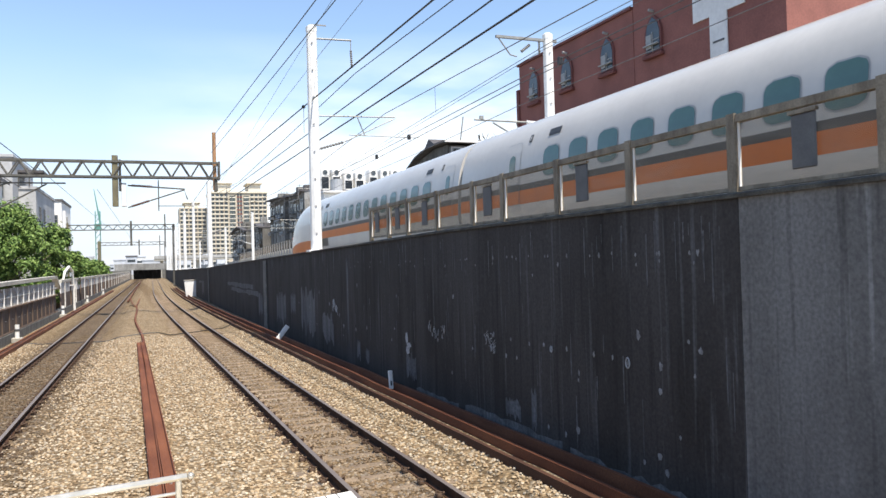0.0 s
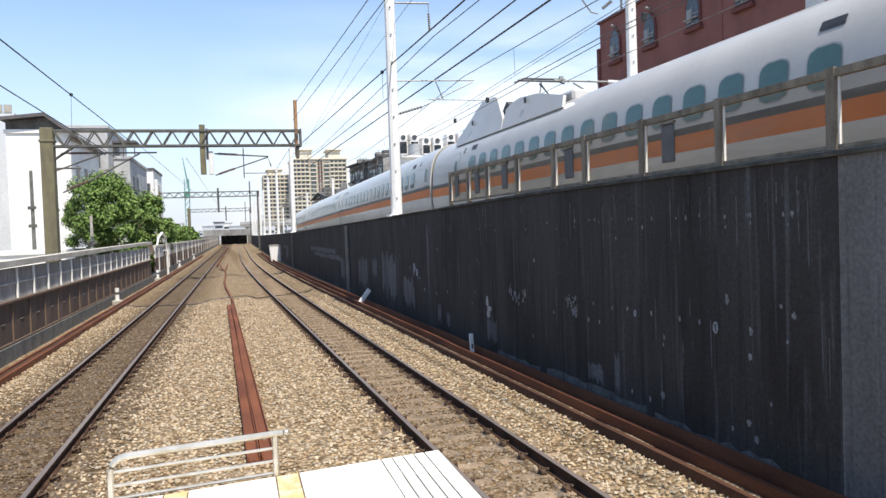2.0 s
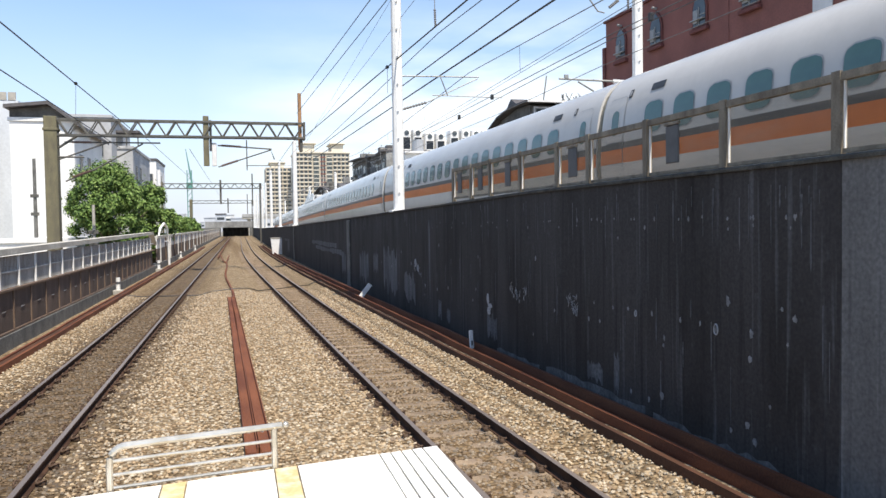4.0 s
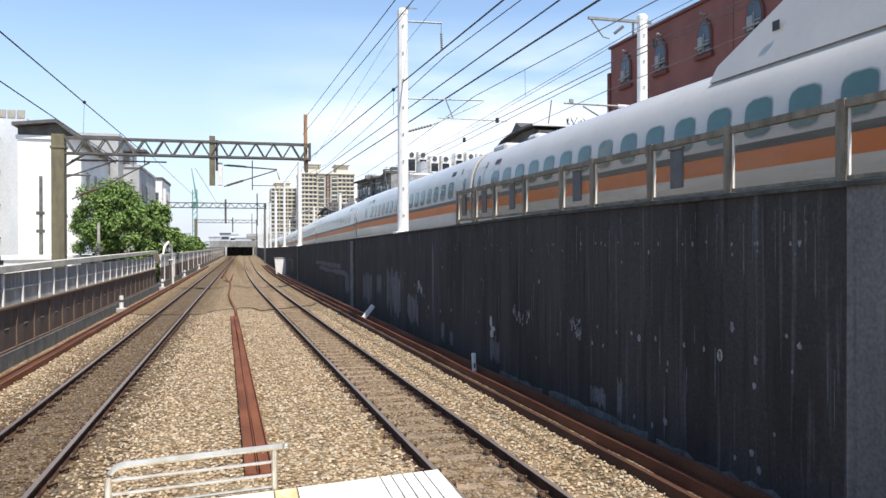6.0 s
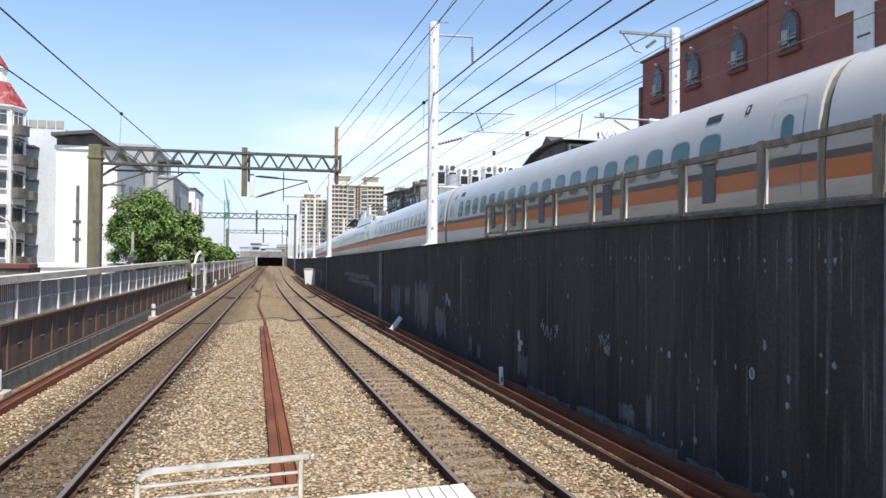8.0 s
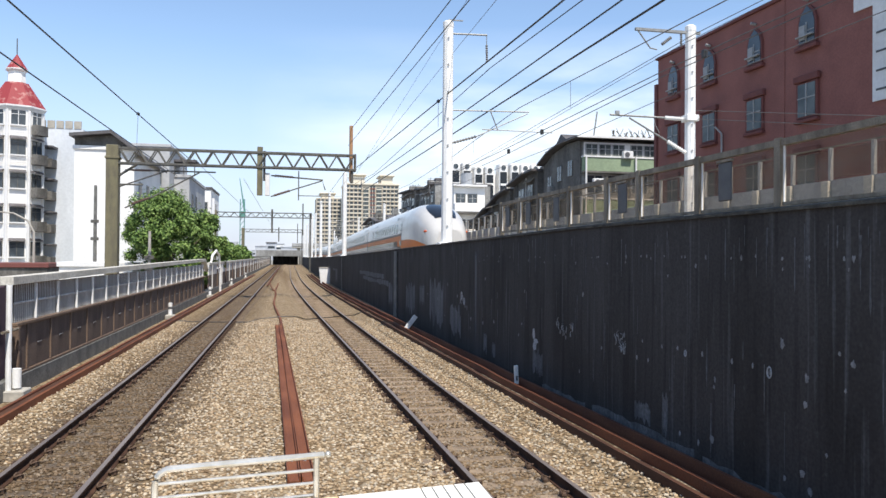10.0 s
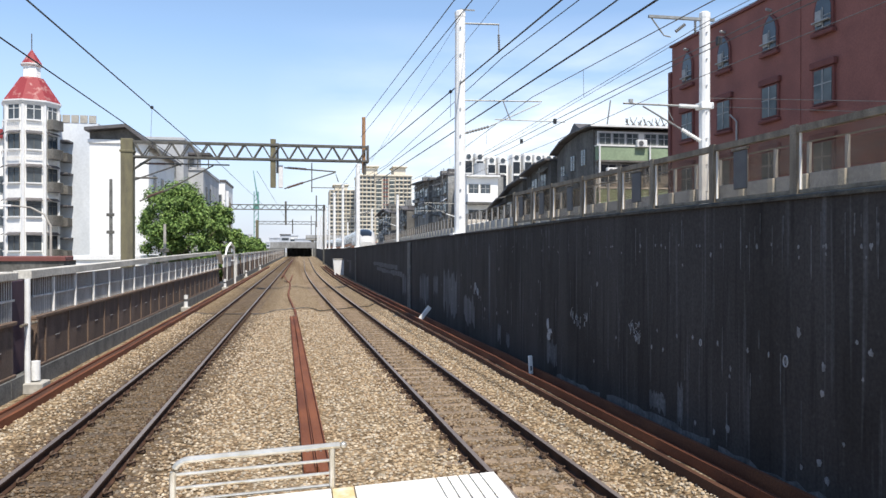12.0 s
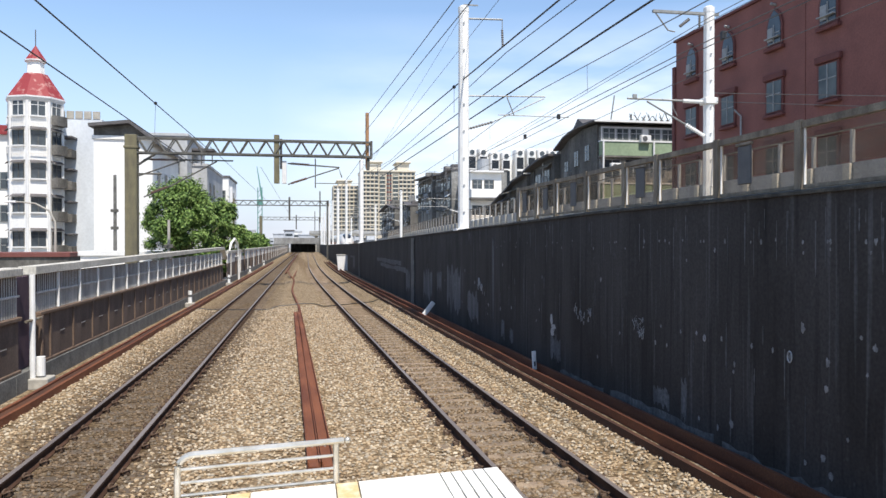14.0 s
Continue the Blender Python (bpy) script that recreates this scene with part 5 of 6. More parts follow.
def gantry(y, xl, xr, z0, z1, zt, n, detail):
    root = thing("overhead_gantry", "weathered steel portal gantry over the tracks" if detail else "distant grey steel portal gantry", "gantry")
    truss(root, xl, xr, y, z0, z1, n, "truss")
    lw = 0.36
    part("leg", boxed(xl - 2 * lw, xl, y - 0.35, y + 0.35, -0.7, zt, 0.03), "olive", root, "olive painted steel leg")
    part("leg_cap", boxed(xl - 2 * lw - 0.06, xl + 0.06, y - 0.4, y + 0.4, zt - 0.85, zt - 0.7, 0.02), "olive", root)
    if not detail:
        part("leg", boxed(xr - 0.25, xr, y - 0.15, y + 0.15, -0.5, z1 + 0.1, 0.02), "truss", root)
    part("end_frame", boxed(xr, xr + 0.12, y - 0.34, y + 0.34, z0 - 0.1, z1 + 0.1, 0.01), "truss", root)
    if detail:
        part("top_post", tube(bmesh.new(), [(3.9, y, 7.6), (3.9, y, 11.25)], 0.12, 8), "post_orange", root, "faded orange post")
        part("lamp_box", boxed(3.86, 4.05, y - 0.2, y + 0.2, 7.5, 8.4, 0.02), "truss", root)
        part("drop_post", boxed(-2.06, -1.72, y - 0.25, y + 0.05, 6.55, 9.65, 0.02), "olive", root)
        # near-black bar added in place of the dark gap beside the olive post
        part("drop_post", boxed(-1.69, -1.55, y - 0.2, y + 0.2, 7.5, 9.4, 0.01), "train_dark", root)
        part("drop_panel", boxed(-1.56, -1.28, y - 0.1, y + 0.2, 6.56, 8.0, 0.02), "white_tile", root, "white panel")
        bm = tube(bmesh.new(), [(xl, y, 7.6), (xl + 1.1, y, 8.35)], 0.08, 6)
        tube(bm, [(xl, y, 6.9), (xl + 2.9, y, 8.0)], 0.05, 6)
        tube(bm, [(xl, y, 7.05), (xl + 1.4, y, 7.05)], 0.06, 6)
        part("brace", bm, "truss", root)
        bm = tube(bmesh.new(), [(-10.0, y, 7.95), (-4.6, y, 7.95)], 0.05, 6)
        tube(bm, [(-10.0, y, 5.6), (-8.4, y, 6.3), (-5.6, y, 7.9)], 0.05, 6)
        part("cantilever", bm, "truss", root)
        bm = tube(bmesh.new(), [(-1.2, y, 7.85), (2.1, y, 7.65)], 0.05, 6)
        tube(bm, [(-1.2, y, 6.5), (2.05, y, 7.6), (2.25, y, 7.0)], 0.045, 6)
        tube(bm, [(0.55, y, 8.2), (0.55, y, 6.3)], 0.04, 6)
        tube(bm, [(0.5, y, 6.6), (2.6, y, 6.6)], 0.03, 6)
        part("cantilever", bm, "truss", root)
        for xx, zz, dx, dz in ((-9.6, 7.95, 1.1, 0), (-1.0, 7.85, 1.2, -0.07), (-1.0, 6.57, 1.0, 0.34), (-9.6, 5.85, 1.0, 0.4)):
            bm = ribbed((xx, y, zz), (xx + dx, y, zz + dz), 0.05, 0.085, 11)
            part("insulator", bm, "insul", root)
    else:
        part("drop_post", boxed(-2.9, -2.6, y - 0.1, y + 0.1, 6.3, z1 + 0.6), "truss", root)
        part("top_post", boxed(2.0, 2.2, y - 0.1, y + 0.1, 6.0, z1 + 1.6), "truss", root)


def wires():
    def run(a, b, r, mat, label, sag=0.25, ext=(1.0, 1.0)):
        a, b = Vector(a), Vector(b)
        d = b - a
        a2, b2 = a - d * (ext[0] - 1), b + d * (ext[1] - 1)
        pts = []
        for k in range(13):
            u = k / 12
            p = a2.lerp(b2, u)
            pts.append(p)
        tagged(part("overhead_wire", tube(bmesh.new(), pts, r, 5), mat), label, "overhead wire", "overhead wires")
    lab = "dark overhead feeder wire above the railway"
    along = lambda x0, z, y0, y1, r, mat, lb: run((x0 - 0.034 * y1, y1, z), (x0 - 0.034 * y0, y0, z), r, mat, lb)
    run((4.22, 50, 8.50), (5.45, 16, 8.07), 0.022, "wire", lab, ext=(1, 2.2))
    along(7.24, 8.12, -30, 62, 0.020, "wire", lab)
    along(7.67, 7.85, -30, 62, 0.026, "wire", lab)
    run((3.91, 50, 11.07), (4.21, 22, 9.80), 0.016, "wire", lab, ext=(1, 2.4))
    run((3.72, 50, 9.96), (4.80, 22, 9.91), 0.016, "wire", lab, ext=(1, 2.4))
    run((4.0, 50, 8.9), (3.7, 125, 9.3), 0.02, "wire", lab)
    thin = "thin weathered catenary wire of the upper line"
    def path(x0, pts, r, mat, lb):
        """A wire beside the upper line, through (y, z) points."""
        tagged(part("overhead_wire", tube(bmesh.new(), [(x0 - 0.034 * y, y, z) for y, z in pts], r, 5), mat), lb, "overhead wire", "overhead wires")
    path(7.18, [(62, 8.55), (50.6, 8.21), (24, 8.91), (18, 8.76), (5, 8.45), (-14, 8.9)], 0.014, "wire", lab)
    path(6.15, [(62, 8.3), (41.2, 8.82), (24, 9.6), (14, 10.0), (0, 9.9)], 0.008, "copper", thin)
    path(5.60, [(48, 7.7), (37.5, 8.62), (24.6, 9.77), (18, 10.3)], 0.006, "copper", thin)
    path(8.17, [(62, 7.3), (52, 6.95), (43, 6.85), (33, 7.17), (24, 7.65), (13.9, 7.48), (5, 7.3), (-14, 7.6)], 0.012, "copper", thin)
    path(8.97, [(62, 6.6), (29.6, 6.83), (16.3, 7.07), (-14, 7.1)], 0.012, "copper", thin)
    path(8.97, [(62, 6.3), (29.2, 6.60), (16.3, 6.95), (-14, 6.9)], 0.011, "copper", thin)
    path(12.84, [(62, 8.3), (45.8, 8.75), (21.4, 9.63), (0, 9.5)], 0.012, "copper", thin)
    path(12.84, [(62, 8.15), (44.6, 8.60), (21.9, 9.51), (0, 9.35)], 0.010, "copper", thin)
    path(11.37, [(62, 6.9), (29.6, 7.20), (21, 7.42), (-10, 7.5)], 0.011, "copper", thin)
    for y, za, zb in ((19.7, 7.56, 6.85), (29.5, 7.36, 6.84), (36, 7.05, 6.75)):
        run((8.17 - 0.034 * y, y, za), (8.18 - 0.034 * y, y, zb), 0.006, "copper", "thin dropper of the upper line's catenary")
    for y, z in ((24, 6.93), (27.5, 6.75), (14.5, 7.07)):
        bm = boxed(8.92 - 0.034 * y, 9.02 - 0.034 * y, y - 0.05, y + 0.05, z - 0.12, z + 0.05, 0.01)
        tagged(part("wire_clamp", bm, "wire"), "small dark clamp on an overhead wire", "wire clamp")
    run((13.66, 24, 7.86), (14.42, 17, 6.46), 0.011, "copper", thin, ext=(1, 2))
    run((13.66, 24, 7.57), (14.42, 17, 6.18), 0.011, "copper", thin, ext=(1, 2))
    lw = "dark catenary wire over the track beside the fence"
    run((-5.84, 18, 8.06), (-6.07, 50, 8.62), 0.022, "wire", lw, ext=(1.9, 1))
    run((-6.55, 18, 7.35), (-6.93, 50, 7.65), 0.020, "wire", lw, ext=(1.9, 1))
    run((-5.94, 32, 8.3), (-5.98, 32, 7.1), 0.008, "copper", "thin dropper between two catenary wires")
    run((-6.0, 50, 8.8), (-5.6, 125, 8.8), 0.018, "wire", lw)
    run((-2.9, 50, 7.6), (-2.9, 125, 7.6), 0.015, "wire", lw)
    for a in ((5.08, 26.2, 8.20), (-5.94, 32, 8.32)):
        bm = bmesh.new()
        bmesh.ops.create_icosphere(bm, subdivisions=1, radius=0.075, matrix=Matrix.Translation(a))
        tagged(part("wire_clamp", bm, "wire"), "small dark clamp on an overhead wire", "wire clamp")
    run((5.08, 26.2, 8.2), (5.08, 26.2, 7.3), 0.008, "copper", "thin dropper between two overhead wires")


# ---- buildings ----
def window_set(root, axis, at, places, w, h, depth, out, glass="win", frame_m="frame_white", arch=False):
    """Windows on a wall plane: axis 0 faces along x, 1 along y. out: -1 or 1, the way the wall faces."""
    for u, z in places:
        outline = [(-w / 2, 0), (w / 2, 0), (w / 2, h)] + ([(w * 0.36, h + w * 0.42), (0, h + w * 0.75), (-w * 0.36, h + w * 0.42)] if arch else []) + [(-w / 2, h)]
        big = [(a * 1.22, (b - h / 2) * 1.10 + h / 2) for a, b in outline]
        lo, hi = sorted((at, at + out * depth))
        bm = prism(bmesh.new(), [(u + a, z + b) for a, b in big], axis, *sorted((at - out * 0.02, at + out * depth)))
        fr = part("window", bm, frame_m, root)
        bm = prism(bmesh.new(), [(u + a, z + b) for a, b in outline], axis, *sorted((at - out * 0.02, at + out * (depth + 0.02))))
        part("pane", bm, glass, fr)
        bm = bmesh.new()
        q = sorted((at + out * (depth + 0.021), at + out * (depth + 0.045)))
        for a0, a1, b0, b1 in ((-0.03, 0.03, 0, h), (-w / 2, w / 2, h * 0.55, h * 0.55 + 0.05)):
            prism(bm, [(u + a0, z + b0), (u + a1, z + b0), (u + a1, z + b1), (u + a0, z + b1)], axis, *q)
        part("mullion", bm, "frame_white", fr)


def red_building():
    root = thing("apartment_building", "dull red tiled building with arched top floor windows", "building")
    ang = math.degrees(math.atan(0.034))
    root.matrix_basis = pose(22.04, 43.0, 0, 0, 0, ang)   # its near long side runs back along local -y
    part("wall", boxed(0, 14, -11.6, 0, -0.7, 14.85), "red_wall", root)
    part("wall", boxed(0.02, 14, -20.9, -11.62, -0.7, 18.5), "red_wall", root)
    part("parapet", boxed(-0.12, 14.1, -11.6, 0.12, 14.86, 15.0), "red_trim", root)
    part("corner_pier", boxed(-0.10, 0.5, 0.0, 0.30, -0.7, 13.4), "red_trim", root)
    window_set(root, 0, 0.0, [(-1.9, 12.45), (-5.6, 12.35), (-9.5, 12.35), (-13.2, 12.35)], 0.98, 0.92, 0.10, -1, "win", "red_trim", True)
    for z in (9.1, 5.9):
        window_set(root, 0, 0.0, [(-1.9, z), (-5.6, z), (-9.5, z), (-13.2, z)], 1.10, 1.45, 0.10, -1, "win_pale", "red_trim")
        for y in (-1.9, -5.6, -9.5, -13.2):
            part("hood", boxed(-0.2, 0, y - 0.78, y + 0.78, z + 1.55, z + 1.85, 0.03), "red_trim", root)
            part("sill", boxed(-0.22, 0, y - 0.75, y + 0.75, z - 0.28, z - 0.12, 0.03), "red_trim", root)
    for y in (-1.9, -5.6, -9.5, -13.2):
        part("sill", boxed(-0.22, 0, y - 0.70, y + 0.70, 12.05, 12.25, 0.03), "red_trim", root)
        part("lamp", tube(bmesh.new(), [(-0.02, y, 14.25), (-0.3, y, 14.3)], 0.07, 6), "frame_white", root)
    # white tiled band in the shape of a T
    part("white_band", boxed(-0.06, 0.0, -18.9, -15.9, 12.85, 14.4), "white_tile", root, "white tiled band")
    part("white_band", boxed(-0.06, 0.0, -17.9, -16.9, 9.0, 12.85), "white_tile", root, "white tiled band")
    bm = bmesh.new()
    for k in range(4):
        box(bm, -0.085, -0.065, -17.75, -17.1, 9.4 + 0.75 * k, 9.48 + 0.75 * k)
    part("sign_bars", bm, "plate", root, "dark unreadable sign strokes")
    for y in (-1.9, -5.6, -9.5, -13.2):
        part("balconet", boxed(-0.30, -0.16, y - 0.52, y + 0.52, 12.62, 12.68), "frame_white", root)
        part("casement", boxed(-0.20, -0.146, y + 0.02, y + 0.40, 12.50, 13.15), "frame_white", root, "pale open casement")
    part("pipe", tube(bmesh.new(), [(-0.1, -6.8, 2), (-0.1, -6.8, 9.3), (-0.3, -6.5, 9.7)], 0.05, 6), "frame_white", root)


def simple_block(name, label, x0, x1, y0, y1, z1, mat, faces, roof=None, pitched=False):
    root = thing(name, label, "building")
    part("wall", boxed(x0, x1, y0, y1, -0.9, z1), mat, root)
    if pitched:
        bm = bmesh.new()
        prism(bm, [(x0 - 0.4, z1), (x1 + 0.4, z1 - 1.2), (x1 + 0.4, z1 - 0.9), (x0 - 0.4, z1 + 0.4)], 1, y0 - 0.4, y1 + 0.4)
        part("roof", bm, roof or "roof_dark", root)
    else:
        part("roof", boxed(x0 - 0.15, x1 + 0.15, y0 - 0.15, y1 + 0.15, z1, z1 + 0.35, 0.02), roof or mat, root)
    for axis, at, out, places, w, h, glass in faces:
        window_set(root, axis, at, places, w, h, 0.08, out, glass)
    return root


def turret_house():
    root = thing("apartment_building", "white corner building with a red tiled turret roof", "building")
    cx, cy, r = -26.75, 82.5, 2.5
    oct_ = lambda rr, z: [(cx + rr * math.cos(radians(45 * k)), cy + rr * math.sin(radians(45 * k)), z) for k in range(8)]
    part("turret", loft(bmesh.new(), [oct_(r, -0.9), oct_(r, 16.9)]), "white_wall", root)
    part("cornice", loft(bmesh.new(), [oct_(r + 0.05, 16.6), oct_(r + 0.3, 16.95), oct_(r + 0.3, 17.1)]), "white_tile", root)
    part("roof", loft(bmesh.new(), [oct_(r + 0.22, 17.11), oct_(1.1, 19.6)]), "roof_red", root, "weathered red turret roof")
    part("lantern", loft(bmesh.new(), [oct_(0.85, 19.61), oct_(0.8, 20.75)]), "white_wall", root)
    part("lantern_cornice", loft(bmesh.new(), [oct_(0.85, 20.75), oct_(1.05, 20.9), oct_(1.05, 21.0)]), "white_tile", root)
    part("lantern_roof", loft(bmesh.new(), [oct_(1.0, 21.01), oct_(0.05, 22.5)]), "roof_red", root)
    part("finial", tube(bmesh.new(), [(cx, cy, 22.4), (cx, cy, 24.1)], 0.05, 6), "truss", root)
    for p in oct_(r - 0.03, 0):
        part("pilaster", tube(bmesh.new(), [(p[0], p[1], -0.9), (p[0], p[1], 16.6)], 0.17, 6), "white_tile", root)
    for f, z in enumerate((2.4, 5.75, 9.05, 12.3, 15.2)):
        for k in (4, 5, 6, 7):
            a = radians(22.5 + 45 * k)
            wroot = new("window", None)
            wroot.parent = root
            wroot.matrix_basis = Matrix.Translation((cx + (r * 0.924) * math.cos(a), cy + r * 0.924 * math.sin(a), z)) @ Matrix.Rotation(a, 4, "Z")
            part("pane", boxed(-0.02, 0.03, -0.62, 0.62, 0.0, 1.45), "win", wroot)
            bm = boxed(0.031, 0.07, -0.03, 0.03, 0.0, 1.45)
            for u in (-0.65, 0.62):
                box(bm, 0.0, 0.10, u, u + 0.03, 0.0, 1.45)
            box(bm, 0.031, 0.07, -0.62, 0.62, 1.0, 1.05)
            part("frame", bm, "truss" if f < 4 else "white_tile", wroot)
            part("sill", boxed(0.0, 0.24, -0.7, 0.7, -0.14, -0.01), "white_tile", wroot)
            if f < 4:
                part("awning", prism(bmesh.new(), [(0.0, 1.72), (0.42, 1.50), (0.42, 1.54), (0.0, 1.80)], 1, -0.72, 0.72), "roof_dark", wroot, "thin dark window awning")
            if f > 2:
                bm = bmesh.new()
                for j in range(7):
                    box(bm, 0.22, 0.25, -0.66 + 0.215 * j, -0.63 + 0.215 * j, -0.75, -0.15)
                box(bm, 0.2, 0.27, -0.7, 0.7, -0.80, -0.75)
                part("flower_rack", bm, "white_tile", wroot)
            if k == 7:
                part("balcony_cage", boxed(0.08, 0.75, -0.75, 0.75, -0.9, 0.1, 0.03), "dark_wall", wroot, "dark stained balcony cage")
    part("wall", boxed(-40, -26.5, 83, 95, -0.9, 14.3), "white_wall", root)
    part("roof_slab", boxed(-40.2, -29.3, 82.6, 95, 13.6, 14.5), "roof_red", root)
    window_set(root, 1, 83, [(x, z) for x in (-30.2, -32.6, -35) for z in (1.6, 4.9, 8.2)], 1.3, 1.6, 0.1, -1)
    part("wall", boxed(-25.5, -21.0, 84.5, 97, -0.9, 15.6), "shade_wall", root)
    for k in range(5):
        part("railing_panel", boxed(-25.3 + 0.85 * k, -24.6 + 0.85 * k, 84.45, 84.6, 15.61, 16.4), "concrete", root)
    for z in (1.5, 4.8, 8.1, 11.4):
        part("balcony", boxed(-24.4, -23.5, 82.8, 84.49, z, z + 0.9, 0.03), "dark_wall", root, "dark stained balcony")
        part("balcony_awning", boxed(-24.5, -23.4, 82.6, 84.49, z + 2.0, z + 2.2, 0.03), "roof_dark", root)
    return root


def left_side():
    turret_house()
    b = simple_block("apartment_building", "white house with a dark overhanging sheet roof", -19.9, -14.6, 77, 92, 12.6, "white_wall", [(0, -14.6, 1, [(80, 8.4), (80, 4.6), (84, 8.4), (84, 4.6)], 1.2, 1.4, "win")])
    bm = prism(bmesh.new(), [(-20.2, 14.0), (-16.6, 14.4), (-14.0, 12.4), (-14.0, 12.1), (-16.6, 14.1), (-20.2, 13.7)], 1, 76.2, 93)
    part("roof", bm, "roof_dark", b)
    part("gable", prism(bmesh.new(), [(-19.9, 12.6), (-14.7, 12.6), (-16.6, 14.05), (-19.9, 13.65)], 1, 77.0, 77.3), "dark_wall", b)
    simple_block("apartment_building", "grey stucco house with a pale end wall", -19.0, -14.2, 96, 112, 15.6, "grey_wall", [(1, 96, -1, [(-15.6, 11.2), (-15.6, 7.6)], 1.0, 1.3, "win")])
    g = simple_block("apartment_building", "pale grey house with a rusty rooftop shelter", -16.1, -12.4, 100, 118, 12.4, "grey_wall", [(0, -12.4, 1, [(103, 9), (107, 9), (103, 5.4), (107, 5.4)], 1.2, 1.5, "win")])
    part("rooftop_shelter", boxed(-15.4, -11.5, 99.5, 105, 14.3, 14.6, 0.02), "roof_dark", g)
    for x in (-15.2, -14.2, -13.1, -11.8):
        part("shelter_post", boxed(x, x + 0.12, 99.7, 99.82, 12.76, 14.29), "truss", g)
    simple_block("apartment_building", "white house with dark window openings", -14.8, -11.9, 122, 135, 12.8, "white_wall", [(1, 122, -1, [(-12.9, 9.4), (-12.9, 6)], 0.9, 1.4, "win"), (0, -11.9, 1, [(125, 9.5), (129, 9.5), (125, 6), (129, 6)], 1.2, 1.4, "win")], "roof_dark")
    s = simple_block("low_shed", "low pale shed with a sheet roof behind the fence", -17, -11.8, 62, 69, 1.75, "white_wall", [], "white_tile")
    s = simple_block("low_shed", "low dark shopfront with a red awning behind the fence", -32, -19, 66, 72, 1.6, "dark_wall", [], "red_trim")
    # utility poles behind the fence
    for x, y, h, r, mat, lab in ((-15.2, 65, 8.2, 0.16, "dark_concrete", "slim dark concrete utility pole"), (-9.2, 54, 4.3, 0.12, "concrete", "short pale post with small boxes"), (-7.4, 78, 8.3, 0.22, "white_tile", "white mast with grey boxes beside the line")):
        root = thing("utility_pole", lab, "utility pole", "", pose(x, y, -0.7))
        part("pole", tube(bmesh.new(), [(0, 0, 0), (0, 0, h + 0.7)], r, 8, r1=r * 0.75), mat, root)
        for z in (h * 0.55, h * 0.72):
            part("bracket", boxed(-0.3, 0.3, -0.2, -0.1, z, z + 0.25, 0.02), "truss" if mat != "white_tile" else "plate", root)
    root = thing("street_lamp", "pale curved street lamp behind the fence", "street lamp", "", pose(-21.2, 70, -0.7))
    part("pole", tube(bmesh.new(), [(0, 0, 0), (0, 0, 5.2), (-0.5, 0, 6.2), (-1.6, 0, 6.8), (-3.2, 0, 6.95)], 0.11, 8, r1=0.06), "concrete", root)
    part("lamp_head", boxed(-4.0, -3.1, -0.15, 0.15, 6.85, 7.02, 0.03), "white_tile", root)


def block_rows(root, x0, x1, y, z0, floors, fh, cols, bay, mat_rail):
    """Balcony bays and panes for a tall far facade that faces the camera."""
    w = (x1 - x0) / cols
    pane = bal = None
    for f in range(floors):
        for c in range(cols):
            m = pose(x0 + w * (c + 0.5), y, z0 + fh * f)
            if pane is None:
                pane = part("window", boxed(-w * 0.36, w * 0.36, -0.06, 0.02, 1.0, fh - 0.25), "win", root)
                bal = part("balcony", boxed(-w * 0.42, w * 0.42, -bay, 0.02, 0.0, 0.95), mat_rail, root)
                pane.matrix_basis = bal.matrix_basis = m
            else:
                again(pane, m), again(bal, m)


def towers():
    root = thing("apartment_tower", "tall beige apartment tower with rows of balconies", "apartment tower", "apartment towers")
    part("wall", boxed(40.7, 81.5, 576, 612, -0.9, 57.9), "beige", root)
    for x in (46.8, 68.4):
        part("roof_house", boxed(x, x + 9, 580, 601, 57.9, 63.7, 0.2), "beige_lit", root)
        part("roof_slab", boxed(x - 1.4, x + 10.4, 578, 603, 63.7, 64.8, 0.2), "beige_lit", root)
    part("cornice", boxed(40.0, 82.2, 575, 612, 56.5, 57.5, 0.2), "beige_lit", root)
    block_rows(root, 41.0, 53.5, 576, 0.4, 18, 3.1, 4, 1.2, "beige_lit")
    block_rows(root, 69.0, 81.2, 576, 0.4, 18, 3.1, 4, 1.2, "beige_lit")
    block_rows(root, 59.5, 63.5, 576, 0.4, 18, 3.1, 2, 0.3, "red_trim")
    for x in (54.4, 64.4):
        part("glazed_bay", boxed(x, x + 4.0, 575.2, 576.1, 12, 54.5, 0.1), "win_pale", root)
        for f in range(14):
            part("bay_band", boxed(x - 0.1, x + 4.1, 575.05, 575.19, 12.6 + 3.1 * f, 13.3 + 3.1 * f), "beige_lit", root)
    root = thing("apartment_tower", "slimmer beige apartment tower with rows of balconies", "apartment tower", "apartment towers")
    part("wall", boxed(20.2, 39.6, 598, 630, -0.9, 47.4), "beige", root)
    part("roof_house", boxed(24.3, 34.2, 601, 620, 47.4, 51.0, 0.2), "beige_lit", root)
    part("roof_slab", boxed(22.8, 35.6, 600, 622, 51.0, 51.9, 0.2), "beige_lit", root)
    block_rows(root, 20.5, 39.3, 598, 0.4, 15, 3.1, 6, 1.2, "beige_lit")


